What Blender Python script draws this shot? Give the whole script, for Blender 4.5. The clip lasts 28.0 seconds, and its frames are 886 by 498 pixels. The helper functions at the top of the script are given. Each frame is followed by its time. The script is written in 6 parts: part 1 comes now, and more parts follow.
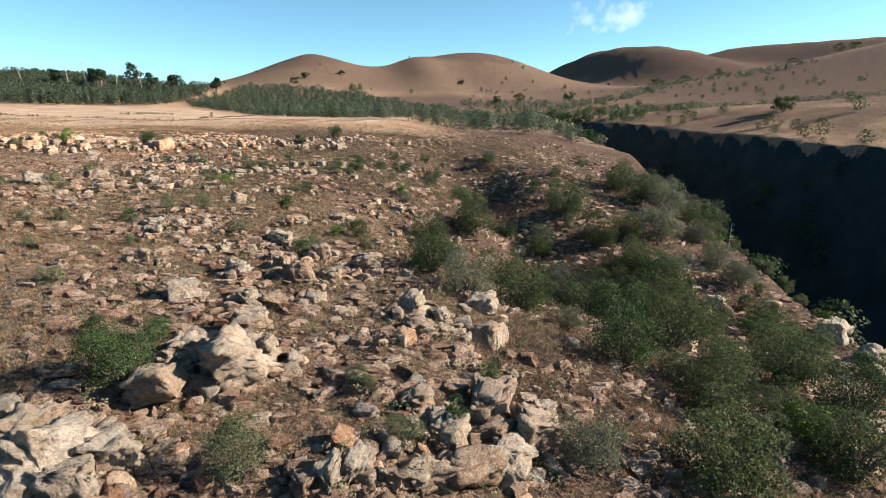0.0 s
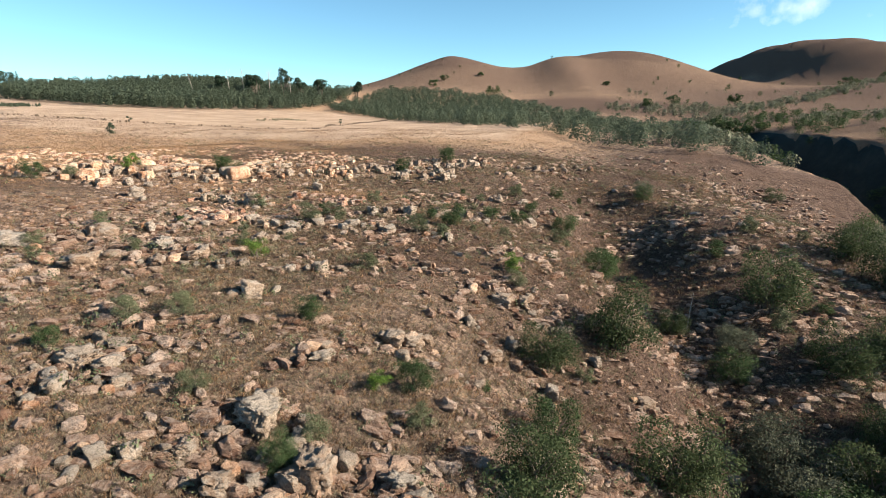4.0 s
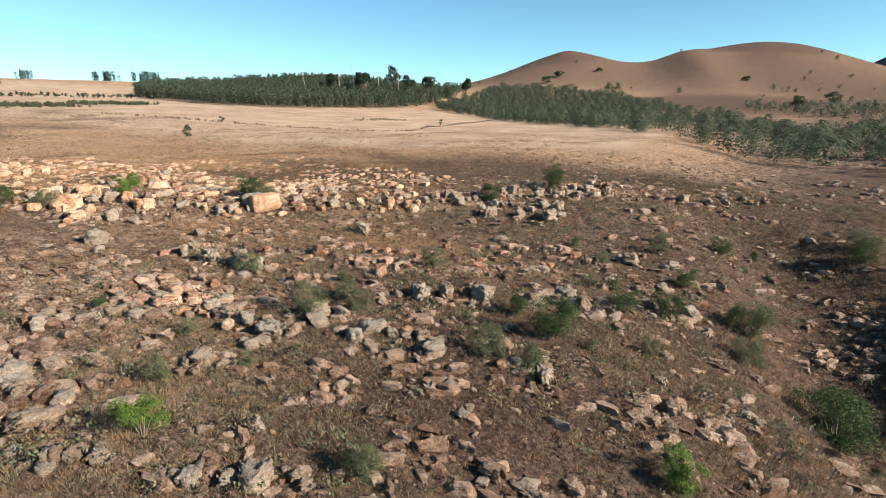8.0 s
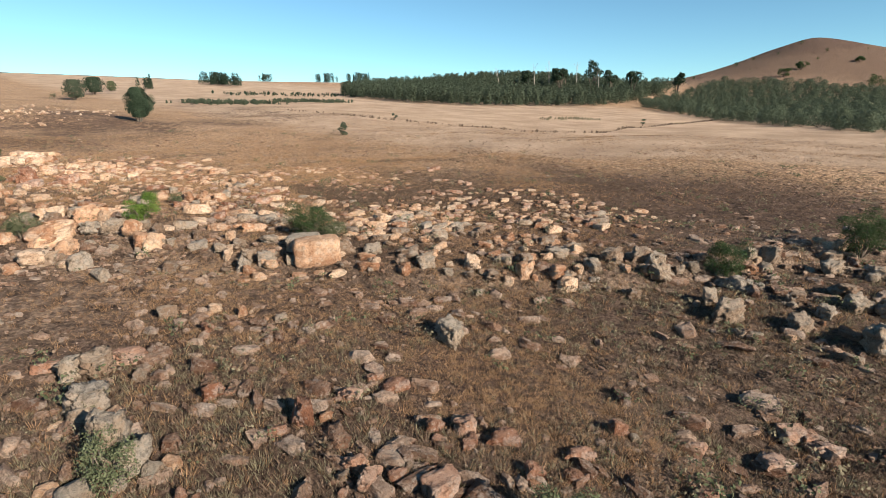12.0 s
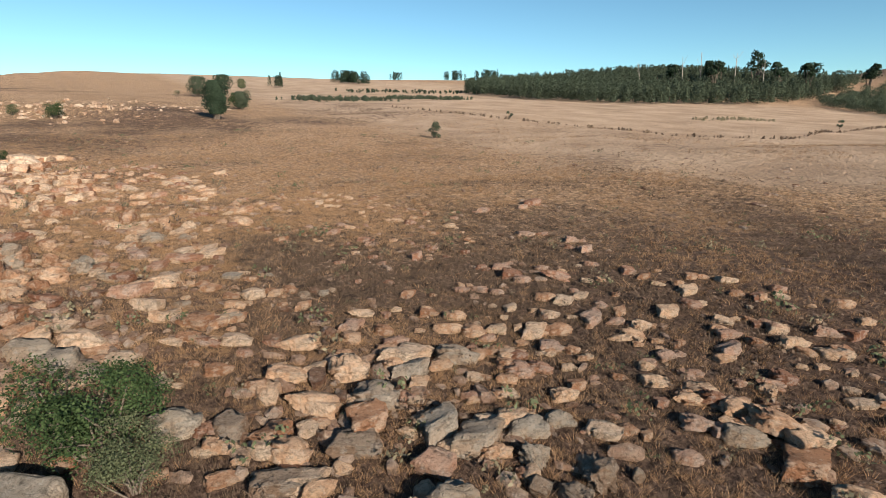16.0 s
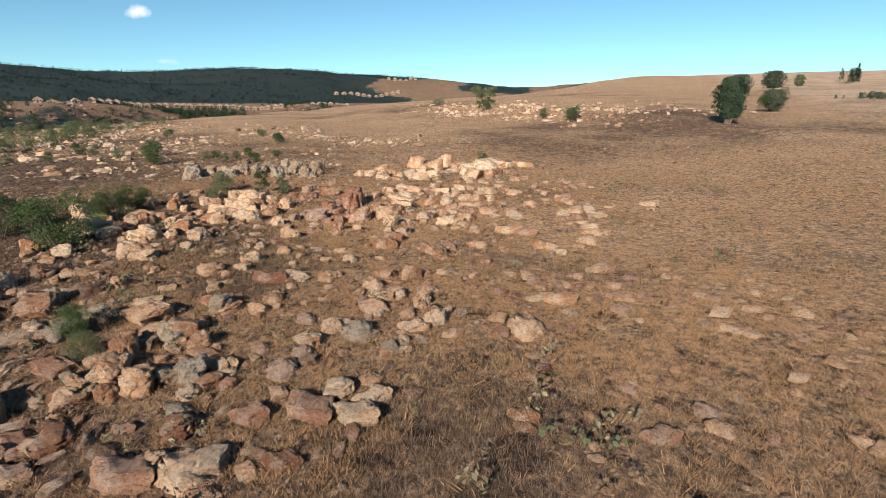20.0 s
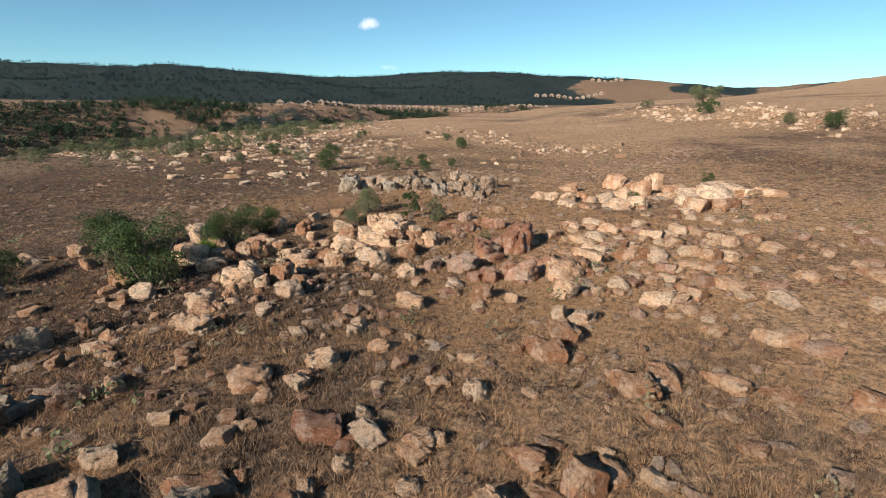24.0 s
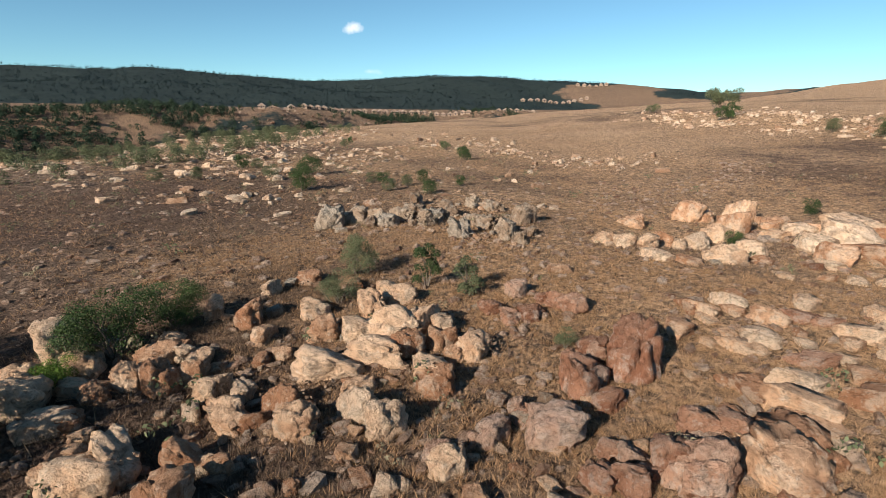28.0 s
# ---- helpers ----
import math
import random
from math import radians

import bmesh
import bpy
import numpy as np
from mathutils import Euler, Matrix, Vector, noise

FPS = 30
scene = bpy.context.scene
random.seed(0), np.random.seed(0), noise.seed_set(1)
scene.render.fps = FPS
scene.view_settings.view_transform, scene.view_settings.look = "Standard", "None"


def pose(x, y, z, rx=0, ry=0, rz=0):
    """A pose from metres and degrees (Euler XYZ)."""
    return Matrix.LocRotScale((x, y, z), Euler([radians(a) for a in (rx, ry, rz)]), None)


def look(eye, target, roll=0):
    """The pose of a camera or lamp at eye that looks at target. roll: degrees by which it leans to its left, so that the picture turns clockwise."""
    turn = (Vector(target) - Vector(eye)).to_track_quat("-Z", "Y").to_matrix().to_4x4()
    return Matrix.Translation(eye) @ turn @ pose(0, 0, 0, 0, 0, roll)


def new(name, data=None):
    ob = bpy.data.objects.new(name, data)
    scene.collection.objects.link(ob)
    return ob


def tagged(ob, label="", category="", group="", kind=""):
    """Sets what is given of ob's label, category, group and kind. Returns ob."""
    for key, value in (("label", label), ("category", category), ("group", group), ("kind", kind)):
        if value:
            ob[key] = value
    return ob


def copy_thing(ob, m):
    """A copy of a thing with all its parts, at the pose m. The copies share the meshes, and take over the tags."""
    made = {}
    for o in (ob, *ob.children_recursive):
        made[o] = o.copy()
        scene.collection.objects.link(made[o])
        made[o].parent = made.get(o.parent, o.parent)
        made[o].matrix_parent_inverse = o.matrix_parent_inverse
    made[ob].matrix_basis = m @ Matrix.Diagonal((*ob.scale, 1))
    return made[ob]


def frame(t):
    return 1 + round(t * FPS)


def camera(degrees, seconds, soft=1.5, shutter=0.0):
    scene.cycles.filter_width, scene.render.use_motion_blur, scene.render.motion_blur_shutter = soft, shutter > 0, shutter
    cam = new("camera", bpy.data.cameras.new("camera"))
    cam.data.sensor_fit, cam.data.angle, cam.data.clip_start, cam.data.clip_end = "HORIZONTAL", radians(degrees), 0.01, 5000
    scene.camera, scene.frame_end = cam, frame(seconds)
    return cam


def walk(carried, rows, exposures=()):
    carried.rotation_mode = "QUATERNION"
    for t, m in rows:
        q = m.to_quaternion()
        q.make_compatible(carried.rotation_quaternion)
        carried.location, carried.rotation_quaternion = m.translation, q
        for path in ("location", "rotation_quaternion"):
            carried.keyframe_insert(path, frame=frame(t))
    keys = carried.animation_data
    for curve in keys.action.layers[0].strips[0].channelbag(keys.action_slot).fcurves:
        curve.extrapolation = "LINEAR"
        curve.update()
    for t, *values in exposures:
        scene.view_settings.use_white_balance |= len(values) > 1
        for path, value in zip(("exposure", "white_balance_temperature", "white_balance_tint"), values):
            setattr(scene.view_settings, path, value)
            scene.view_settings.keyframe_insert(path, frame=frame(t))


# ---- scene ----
cam = camera(78.8, 28.0, soft=0.6)
METRES, EYE, TILT, LEAN, TURN = 120.0, 10.0, -14.25, 0.5, 0.0
ROWS = [
    (0.0, 0.0, 0.0, 0.0, 0.0, -0.0, -0.0),
    (0.5, 0.0018, 0.0197, 0.0079, 0.97, -0.02, -0.24),
    (1.0, 0.0034, 0.0397, 0.0149, 3.7, -0.06, -0.94),
    (1.5, 0.0047, 0.0599, 0.022, 6.58, -0.11, -1.68),
    (2.0, 0.0054, 0.0798, 0.0297, 9.07, -0.19, -2.33),
    (2.5, 0.0052, 0.0994, 0.0374, 10.28, -0.24, -2.63),
    (3.0, 0.0038, 0.1188, 0.0451, 10.95, -0.25, -2.85),
    (3.5, 0.0014, 0.1379, 0.0527, 12.42, -0.31, -3.27),
    (4.0, -0.0013, 0.1568, 0.06, 13.82, -0.4, -3.63),
    (4.5, -0.0046, 0.1755, 0.0673, 14.69, -0.48, -3.89),
    (6.5, -0.0218, 0.2508, 0.0928, 17.8, -0.9, -4.84),
    (7.0, -0.0272, 0.271, 0.0976, 20.25, -1.16, -5.45),
    (7.5, -0.033, 0.2915, 0.1026, 22.96, -1.44, -6.06),
    (8.0, -0.0397, 0.3122, 0.1075, 24.99, -1.68, -6.49),
    (8.5, -0.0471, 0.3328, 0.1121, 26.83, -1.91, -6.92),
    (9.0, -0.0554, 0.3533, 0.1167, 28.59, -2.14, -7.33),
    (9.5, -0.0641, 0.3736, 0.1212, 30.74, -2.43, -7.79),
    (10.0, -0.0732, 0.3937, 0.1257, 32.18, -2.64, -8.1),
    (10.5, -0.0831, 0.4136, 0.13, 32.9, -2.73, -8.28),
    (11.0, -0.0936, 0.4332, 0.1344, 34.04, -2.9, -8.58),
    (11.5, -0.1043, 0.4517, 0.1388, 39.64, -3.8, -9.67),
    (12.0, -0.116, 0.4709, 0.1433, 45.02, -4.76, -10.58),
    (12.5, -0.129, 0.4894, 0.1477, 45.99, -4.95, -10.75),
    (14.5, -0.1882, 0.5583, 0.1632, 56.91, -7.27, -12.43),
    (15.0, -0.2043, 0.5732, 0.1666, 57.64, -7.44, -12.54),
    (15.5, -0.221, 0.5873, 0.1697, 58.06, -7.53, -12.63),
    (16.0, -0.2376, 0.6004, 0.1727, 58.52, -7.63, -12.73),
    (16.5, -0.2537, 0.6125, 0.1756, 61.31, -8.24, -13.03),
    (17.0, -0.2691, 0.6237, 0.1782, 65.8, -9.25, -13.42),
    (17.5, -0.2841, 0.6332, 0.1805, 71.3, -10.51, -13.83),
    (18.0, -0.2985, 0.6416, 0.1826, 78.08, -12.11, -14.18),
    (18.5, -0.3122, 0.6486, 0.1846, 86.59, -14.21, -14.21),
    (19.0, -0.3253, 0.654, 0.1863, 95.82, -16.45, -14.04),
    (19.5, -0.3377, 0.6577, 0.1877, 105.32, -18.71, -13.51),
    (20.0, -0.3493, 0.66, 0.1887, 113.03, -20.48, -12.75),
    (20.5, -0.3601, 0.6605, 0.1892, 117.92, -21.53, -12.2),
    (21.0, -0.3702, 0.6595, 0.189, 122.35, -22.41, -11.71),
    (21.5, -0.3796, 0.6569, 0.1883, 126.86, -23.3, -11.09),
    (22.0, -0.3886, 0.653, 0.1872, 129.5, -23.79, -10.72),
    (22.5, -0.3969, 0.6477, 0.186, 130.37, -23.95, -10.63),
    (24.5, -0.4287, 0.6174, 0.1787, 134.05, -24.45, -10.12),
    (25.0, -0.4364, 0.6088, 0.1766, 133.86, -24.34, -10.14),
    (25.5, -0.4439, 0.6001, 0.1743, 133.56, -24.26, -10.18),
    (26.0, -0.4514, 0.5911, 0.1718, 133.2, -24.15, -10.26),
    (26.5, -0.4587, 0.582, 0.1694, 132.82, -24.01, -10.39),
    (27.0, -0.4656, 0.5731, 0.1671, 132.54, -23.9, -10.44),
    (27.5, -0.4721, 0.5648, 0.1652, 132.26, -23.78, -10.48),
    (28.0, -0.4778, 0.5571, 0.1632, 132.05, -23.7, -10.56),
]
walk(cam, [(t, pose(0, 0, EYE, TILT, LEAN, TURN) @ pose(METRES * x, METRES * y, METRES * z, 90 + pitch, roll, yaw)) for t, x, y, z, yaw, pitch, roll in ROWS], exposures=[(0.0, 1.44), (4.0, 1.44), (9.0, 1.28), (12.0, 1.08), (15.0, 0.90), (28.0, 0.90)])

# ---- light ----
SUN_AZ, SUN_EL = 88.0, 25.0   # azimuth clockwise from +y, elevation
world = bpy.data.worlds.new("sky")
scene.world = world
world.use_nodes = True
wn, wl = world.node_tree.nodes, world.node_tree.links
wn.clear()
sky = wn.new("ShaderNodeTexSky")
sky.sky_type, sky.sun_disc = "NISHITA", False
sky.sun_elevation, sky.sun_rotation = radians(SUN_EL), radians(SUN_AZ)
sky.altitude, sky.air_density, sky.dust_density, sky.ozone_density = 1800.0, 0.85, 0.7, 1.5
back = wn.new("ShaderNodeBackground")
back.inputs["Strength"].default_value = 0.070
wout = wn.new("ShaderNodeOutputWorld")
# small fair-weather clouds, each a soft noisy patch round one direction of the sky
geo = wn.new("ShaderNodeTexCoord")
cloud_noise = wn.new("ShaderNodeTexNoise")
cloud_noise.inputs["Scale"].default_value, cloud_noise.inputs["Detail"].default_value = 34.0, 8.0
wl.new(geo.outputs["Generated"], cloud_noise.inputs["Vector"])
tint_sky = wn.new("ShaderNodeMix")
tint_sky.data_type, tint_sky.blend_type = "RGBA", "MULTIPLY"
tint_sky.inputs["Factor"].default_value = 1.0
wl.new(sky.outputs["Color"], tint_sky.inputs[6])
tint_sky.inputs[7].default_value = (0.76, 1.06, 1.02, 1)
last = tint_sky.outputs[2]
for azimuth, elevation, wide, tall, strength in ((16.5, 8.4, 0.10, 0.034, 0.36), (-140.2, 8.3, 0.022, 0.013, 0.85), (-138.5, 4.3, 0.026, 0.007, 0.45)):
    a, e = radians(azimuth), radians(elevation)
    centre = Vector((math.sin(a) * math.cos(e), math.cos(a) * math.cos(e), math.sin(e)))
    off = wn.new("ShaderNodeVectorMath")
    off.operation = "SUBTRACT"
    wl.new(geo.outputs["Generated"], off.inputs[0])
    off.inputs[1].default_value = centre
    scaled = wn.new("ShaderNodeVectorMath")
    scaled.operation = "MULTIPLY"
    wl.new(off.outputs[0], scaled.inputs[0])
    scaled.inputs[1].default_value = (1 / wide, 1 / wide, 1 / tall)
    length = wn.new("ShaderNodeVectorMath")
    length.operation = "LENGTH"
    wl.new(scaled.outputs[0], length.inputs[0])
    edge = wn.new("ShaderNodeMath")
    edge.operation = "MULTIPLY_ADD"
    wl.new(cloud_noise.outputs["Fac"], edge.inputs[0])
    edge.inputs[1].default_value = 2.6
    wl.new(length.outputs["Value"], edge.inputs[2])
    mask = wn.new("ShaderNodeMapRange")
    mask.inputs["From Min"].default_value, mask.inputs["From Max"].default_value = 2.0, 1.1
    mask.inputs["To Max"].default_value = strength
    wl.new(edge.outputs[0], mask.inputs["Value"])
    mix = wn.new("ShaderNodeMix")
    mix.data_type = "RGBA"
    wl.new(mask.outputs["Result"], mix.inputs["Factor"])
    wl.new(last, mix.inputs[6])
    mix.inputs[7].default_value = (10.0, 10.0, 10.2, 1)
    last = mix.outputs[2]
wl.new(last, back.inputs["Color"])
wl.new(back.outputs["Background"], wout.inputs["Surface"])
sun_data = bpy.data.lights.new("sun", "SUN")
sun_data.energy, sun_data.angle, sun_data.color = 5.0, radians(0.55), (1.0, 0.855, 0.70)
sun = new("sun", sun_data)
sa, se = radians(SUN_AZ), radians(SUN_EL)
sun.matrix_world = look((200 * math.sin(sa) * math.cos(se), 200 * math.cos(sa) * math.cos(se), 200 * math.sin(se)), (0, 0, 0))

# ---- land form ----
def smooth(a, b, v):
    t = np.clip((np.asarray(v, float) - a) / (b - a), 0, 1)
    return t * t * (3 - 2 * t)


def hashed(i, j, seed):
    n = np.sin(i * 127.1 + j * 311.7 + seed * 74.7) * 43758.5453
    return n - np.floor(n)


def grain(x, y, size, seed=0):
    """Smooth noise from -1 to 1 with lumps of the given size."""
    x, y = np.asarray(x, float) / size, np.asarray(y, float) / size
    i, j = np.floor(x), np.floor(y)
    fx, fy = x - i, y - j
    fx, fy = fx * fx * (3 - 2 * fx), fy * fy * (3 - 2 * fy)
    low = hashed(i, j, seed) * (1 - fx) + hashed(i + 1, j, seed) * fx
    high = hashed(i, j + 1, seed) * (1 - fx) + hashed(i + 1, j + 1, seed) * fx
    return 2 * (low * (1 - fy) + high * fy) - 1


# the plateau's edge above the gorge, from north to west
RIM = [(75, 420), (52, 300), (46, 230), (44, 130), (42, 92), (33, 38), (24, 5), (-12, -14), (-62, -14), (-85, -22), (-104, -40), (-124, -52), (-160, -58), (-200, -66), (-260, -84), (-340, -100), (-460, -95), (-900, -60)]


def beyond(x, y):
    """Metres beyond the plateau's edge; inside it, less than nothing."""
    x, y = np.asarray(x, float), np.asarray(y, float)
    best, side = np.full(np.broadcast(x, y).shape, 1e18), np.zeros(np.broadcast(x, y).shape)
    for (ax, ay), (bx, by) in zip(RIM, RIM[1:]):
        dx, dy = bx - ax, by - ay
        t = np.clip(((x - ax) * dx + (y - ay) * dy) / (dx * dx + dy * dy), 0, 1)
        px, py = x - ax - t * dx, y - ay - t * dy
        d = px * px + py * py
        near = d < best - 1e-9
        side = np.where(near, np.sign(dx * py - dy * px), side)
        best = np.minimum(d, best)
    return np.sqrt(best) * np.where(side >= 0, 1, -1)


# where the slope above the gorge begins to fall, x by y
BROW_Y, BROW_X = [-20, 0, 27, 45, 55, 73, 82, 94, 107, 130, 200, 300], [-14, -6, -3, -7, -4, -1.5, 1, 7, 16, 26, 40, 48]
# the gully below it
GULLY_Y, GULLY_X = [40, 48, 54, 60, 65, 70, 78, 92, 100], [12, 10.5, 9, 7.6, 5.6, 3.8, 2.0, 0.5, 0]
LEDGE = [(-75, 58), (-52, 63), (-45, 66.5), (-37.5, 71.5), (-30, 77), (-24, 84), (-19, 93), (-9, 98), (2, 103)]


def hill(x, y, cx, cy, high, wide, deep, turn=0.0, power=2.0):
    c, s = math.cos(turn), math.sin(turn)
    u, v = ((x - cx) * c + (y - cy) * s) / wide, ((y - cy) * c - (x - cx) * s) / deep
    return high * np.exp(-((u * u + v * v) ** (power / 2)))


# centre, height, half-widths, turn and steepness: the northern hills, the western ridge, the southern range, the rises on the plain
HILLS = [
    (-157.8, 673, 43.2, 87, 123, 0.21, 1.58), (-23.9, 657, 12.3, 30, 116, 0.23, 1.86), (38.8, 778, 49.7, 117, 127, -0.37, 2.09),
    (309.7, 950, 68.0, 78, 193, 0.66, 2.48), (574.6, 929, 68.7, 122, 266, 0.67, 2.81), (748.5, 437, 76.5, 431, 300, -0.26, 3.29),
    (-1669, 285, 21.0, 515, 413, 0.09, 2.19), (-988, -693, 35.9, 220, 195, 0.17, 2.07), (-1330, -572, 25.8, 265, 230, 0.02, 4.0),
    (-492, -984, 10.0, 182, 184, 0.25, 2.5), (-430, 500, 11, 220, 160), (-290, 430, 9, 120, 80),
]


def land(x, y, fine=True):
    x, y = np.asarray(x, float), np.asarray(y, float)
    s = beyond(x, y)
    brow = np.interp(y, BROW_Y, BROW_X) + 1.6 * grain(x, y, 14, 5) + 0.8 * grain(x, y, 5, 6)
    u = x - brow
    top = np.interp(u, [-46, -28, -13, -5, 0, 5, 17, 36, 60], [6.4, 4.6, 3.4, 2.3, 1.0, -1.1, -4.4, -8.0, -12.0])
    # south of the start the ground lies lower, and the brow is less steep to the north
    top = top - 1.3 * smooth(46, 28, y) * smooth(-38, -14, u) * smooth(4, -4, u)
    top = top + smooth(95, 130, y) * np.interp(u, [-30, 0, 20], [1.0, 2.6, 5.0])
    # the long ledge: a low step up to the plain
    ly = np.interp(x, [p[0] for p in LEDGE], [p[1] for p in LEDGE])
    top = top + 0.7 * smooth(-1.5, 1.2, y - ly + 0.8 * grain(x, y, 3, 11)) * smooth(-70, -55, x) * smooth(6, -8, x)
    top = top + hill(x, y, -15, 87, 1.2, 13, 10) + hill(x, y, 1, 56, 0.8, 8, 6) + hill(x, y, -10, 63, 0.6, 6, 6) + hill(x, y, -82, 63, 0.6, 16, 14) - hill(x, y, -46, 87, 0.4, 10, 10)
    # a gully under the brow and the stony spur beyond it
    top = top + hill(x, y, 25, 80, 5.0, 13, 18) + hill(x, y, 14, 79, 2.6, 7, 15) - hill(x, y, 10, 47, 2.6, 9, 9)
    away = x - np.interp(y, GULLY_Y, GULLY_X)
    top = top - 2.3 * np.exp(-((away / np.where(away > 0, 6.0, 3.4)) ** 2)) * smooth(100, 88, y) * smooth(38, 52, y)
    west = -x - 52
    rise = np.interp(west, [-8, 10, 40, 95, 280, 460, 700, 1100, 2500], [0, 0.6, 1.6, 5.0, 15.4, 28, 43, 56, 80])
    top = top + rise * (1 - 0.42 * smooth(60, -70, y) * smooth(1100, 500, west))
    # dip with a track between the rock fields and the next rise
    top = top - 0.9 * np.exp(-(((x + 100) * 0.62 - (y - 48) * 0.78 + 3) / 9.0) ** 2) * smooth(-70, -85, x)
    # the rocky scarp on the rise to the west
    scarp = ((y - 28) * 36 - (x + 172) * 44) / 56.9 + 2.5 * grain(x, y, 12, 14)
    top = top + 1.3 * smooth(-3, 3, scarp) * smooth(90, 30, scarp) * smooth(-10, 20, y) * smooth(110, 80, y)
    # gorge
    south = smooth(20, -60, y)
    wide = np.interp(y, [0, 40, 120, 180, 240, 330], [110, 90, 60, 38, 22, 14]) * (1 - south) + (205 + 50 * smooth(-260, -80, x)) * south
    deep = np.interp(y, [0, 120, 200, 300], [44, 36, 16, 5]) * (1 - south) + 58 * south
    far_rim = np.interp(y, [0, 140, 260], [-2, 0, 6]) * (1 - south) + 15 * south
    q = np.clip(s / wide, 0, 1)
    fall = np.interp(q, [0, 0.06, 0.30, 0.42, 0.60, 0.85, 1.0], [0, 0.10, 0.85, 1.0, 0.80, 0.22, 0]) * south + np.interp(q, [0, 0.06, 0.30, 0.42, 0.72, 0.93, 1.0], [0, 0.10, 0.85, 1.0, 0.97, 0.42, 0]) * (1 - south)
    inner = top * (1 - smooth(0.0, 0.6, q)) + far_rim * smooth(0.3, 1.0, q) - deep * fall
    past = np.clip(s - wide, 0, None)
    outer = far_rim + np.interp(past, [0, 40, 120, 400, 1200, 3000], [0, 8, 13, 20, 36, 60]) * (1 - south) + np.interp(past, [0, 60, 150, 300, 600, 1000, 3000], [0, 4, 8, 30, 62, 72, 80]) * south
    z = np.where(s <= 0, top, np.where(s <= wide, inner, outer))
    # the open country to the north
    north = np.interp(y, [150, 300, 420, 520, 700, 1000, 2500], [5, 9, 14, 21, 33, 46, 70])
    north = np.maximum(north, rise + 7 - 16 * smooth(-40, 60, x)) - 5 * np.exp(-(((x - 46) / 30) ** 2)) * smooth(520, 300, y)
    z = z * (1 - smooth(190, 300, y)) + north * smooth(190, 300, y)
    # the hills round the place
    for h in HILLS:
        z = z + hill(x, y, *h)
    z = z + 3 * grain(x, y, 170, 21) * smooth(300, 700, np.hypot(x + 40, y - 60))
    # folds of the southern range
    z = z - south * smooth(300, 460, s) * smooth(1250, 900, s) * (9 * np.abs(grain(x - 0.3 * y, y * 0.45, 110, 35)) + 4 * np.abs(grain(x, y, 48, 36)) - 4)
    # ribs on the gorge walls
    z = z + south * smooth(10, 60, s) * (9 * grain(x, y, 70, 31) + 3 * grain(x, y, 22, 32)) * smooth(290, 190, s)
    z = z + (1 - south) * smooth(0, 25, s) * smooth(1.3, 0.8, s / wide) * (2.5 * grain(x, y, 24, 33))
    if fine:
        near = smooth(260, 120, np.hypot(x + 40, y - 60))
        rough = smooth(-34, -14, u) * 0.8 + 0.25
        z = z + near * (0.40 * grain(x, y, 13, 1) + rough * (0.22 * grain(x, y, 4.1, 2) + 0.10 * grain(x, y, 1.6, 3) + 0.03 * grain(x, y, 0.8, 4)))
    return z


# ---- materials ----
def material(name, rough=0.9):
    m = bpy.data.materials.new(name)
    m.use_nodes = True
    nt = m.node_tree
    shader = nt.nodes["Principled BSDF"]
    shader.inputs["Roughness"].default_value = rough
    shader.inputs["Specular IOR Level"].default_value = 0.08
    return m, nt, shader


def node(nt, kind, **values):
    n = nt.nodes.new(kind)
    for key, value in values.items():
        n.inputs[key.replace("_", " ")].default_value = value
    return n


def noise_of(nt, where, scale, detail=4.0, rough=0.6, bend=0.0):
    n = node(nt, "ShaderNodeTexNoise", Scale=scale, Detail=detail, Roughness=rough, Distortion=bend)
    nt.links.new(where, n.inputs["Vector"])
    return n.outputs["Fac"]


def ramp(nt, fac, stops):
    r = nt.nodes.new("ShaderNodeValToRGB")
    while len(r.color_ramp.elements) < len(stops):
        r.color_ramp.elements.new(0.5)
    for e, (at, colour) in zip(r.color_ramp.elements, stops):
        e.position, e.color = at, (*colour, 1)
    nt.links.new(fac, r.inputs["Fac"])
    return r.outputs["Color"]


def blend(nt, fac, a, b, kind="MIX"):
    m = nt.nodes.new("ShaderNodeMix")
    m.data_type, m.blend_type = "RGBA", kind
    for socket, value in ((m.inputs["Factor"], fac), (m.inputs[6], a), (m.inputs[7], b)):
        if isinstance(value, (int, float)):
            socket.default_value = value
        elif isinstance(value, tuple):
            socket.default_value = (*value, 1)
        else:
            nt.links.new(value, socket)
    return m.outputs[2]


def span(nt, fac, low, high, to_low=0.0, to_high=1.0):
    m = node(nt, "ShaderNodeMapRange", From_Min=low, From_Max=high, To_Min=to_low, To_Max=to_high)
    nt.links.new(fac, m.inputs["Value"])
    return m.outputs["Result"]


def maths(nt, kind, a, b):
    m = nt.nodes.new("ShaderNodeMath")
    m.operation = kind
    for socket, value in zip(m.inputs, (a, b)):
        if isinstance(value, (int, float)):
            socket.default_value = value
        else:
            nt.links.new(value, socket)
    return m.outputs[0]


def bump(nt, shader, height, distance, strength=1.0):
    b = node(nt, "ShaderNodeBump", Strength=strength, Distance=distance)
    nt.links.new(height, b.inputs["Height"])
    nt.links.new(b.outputs["Normal"], shader.inputs["Normal"])


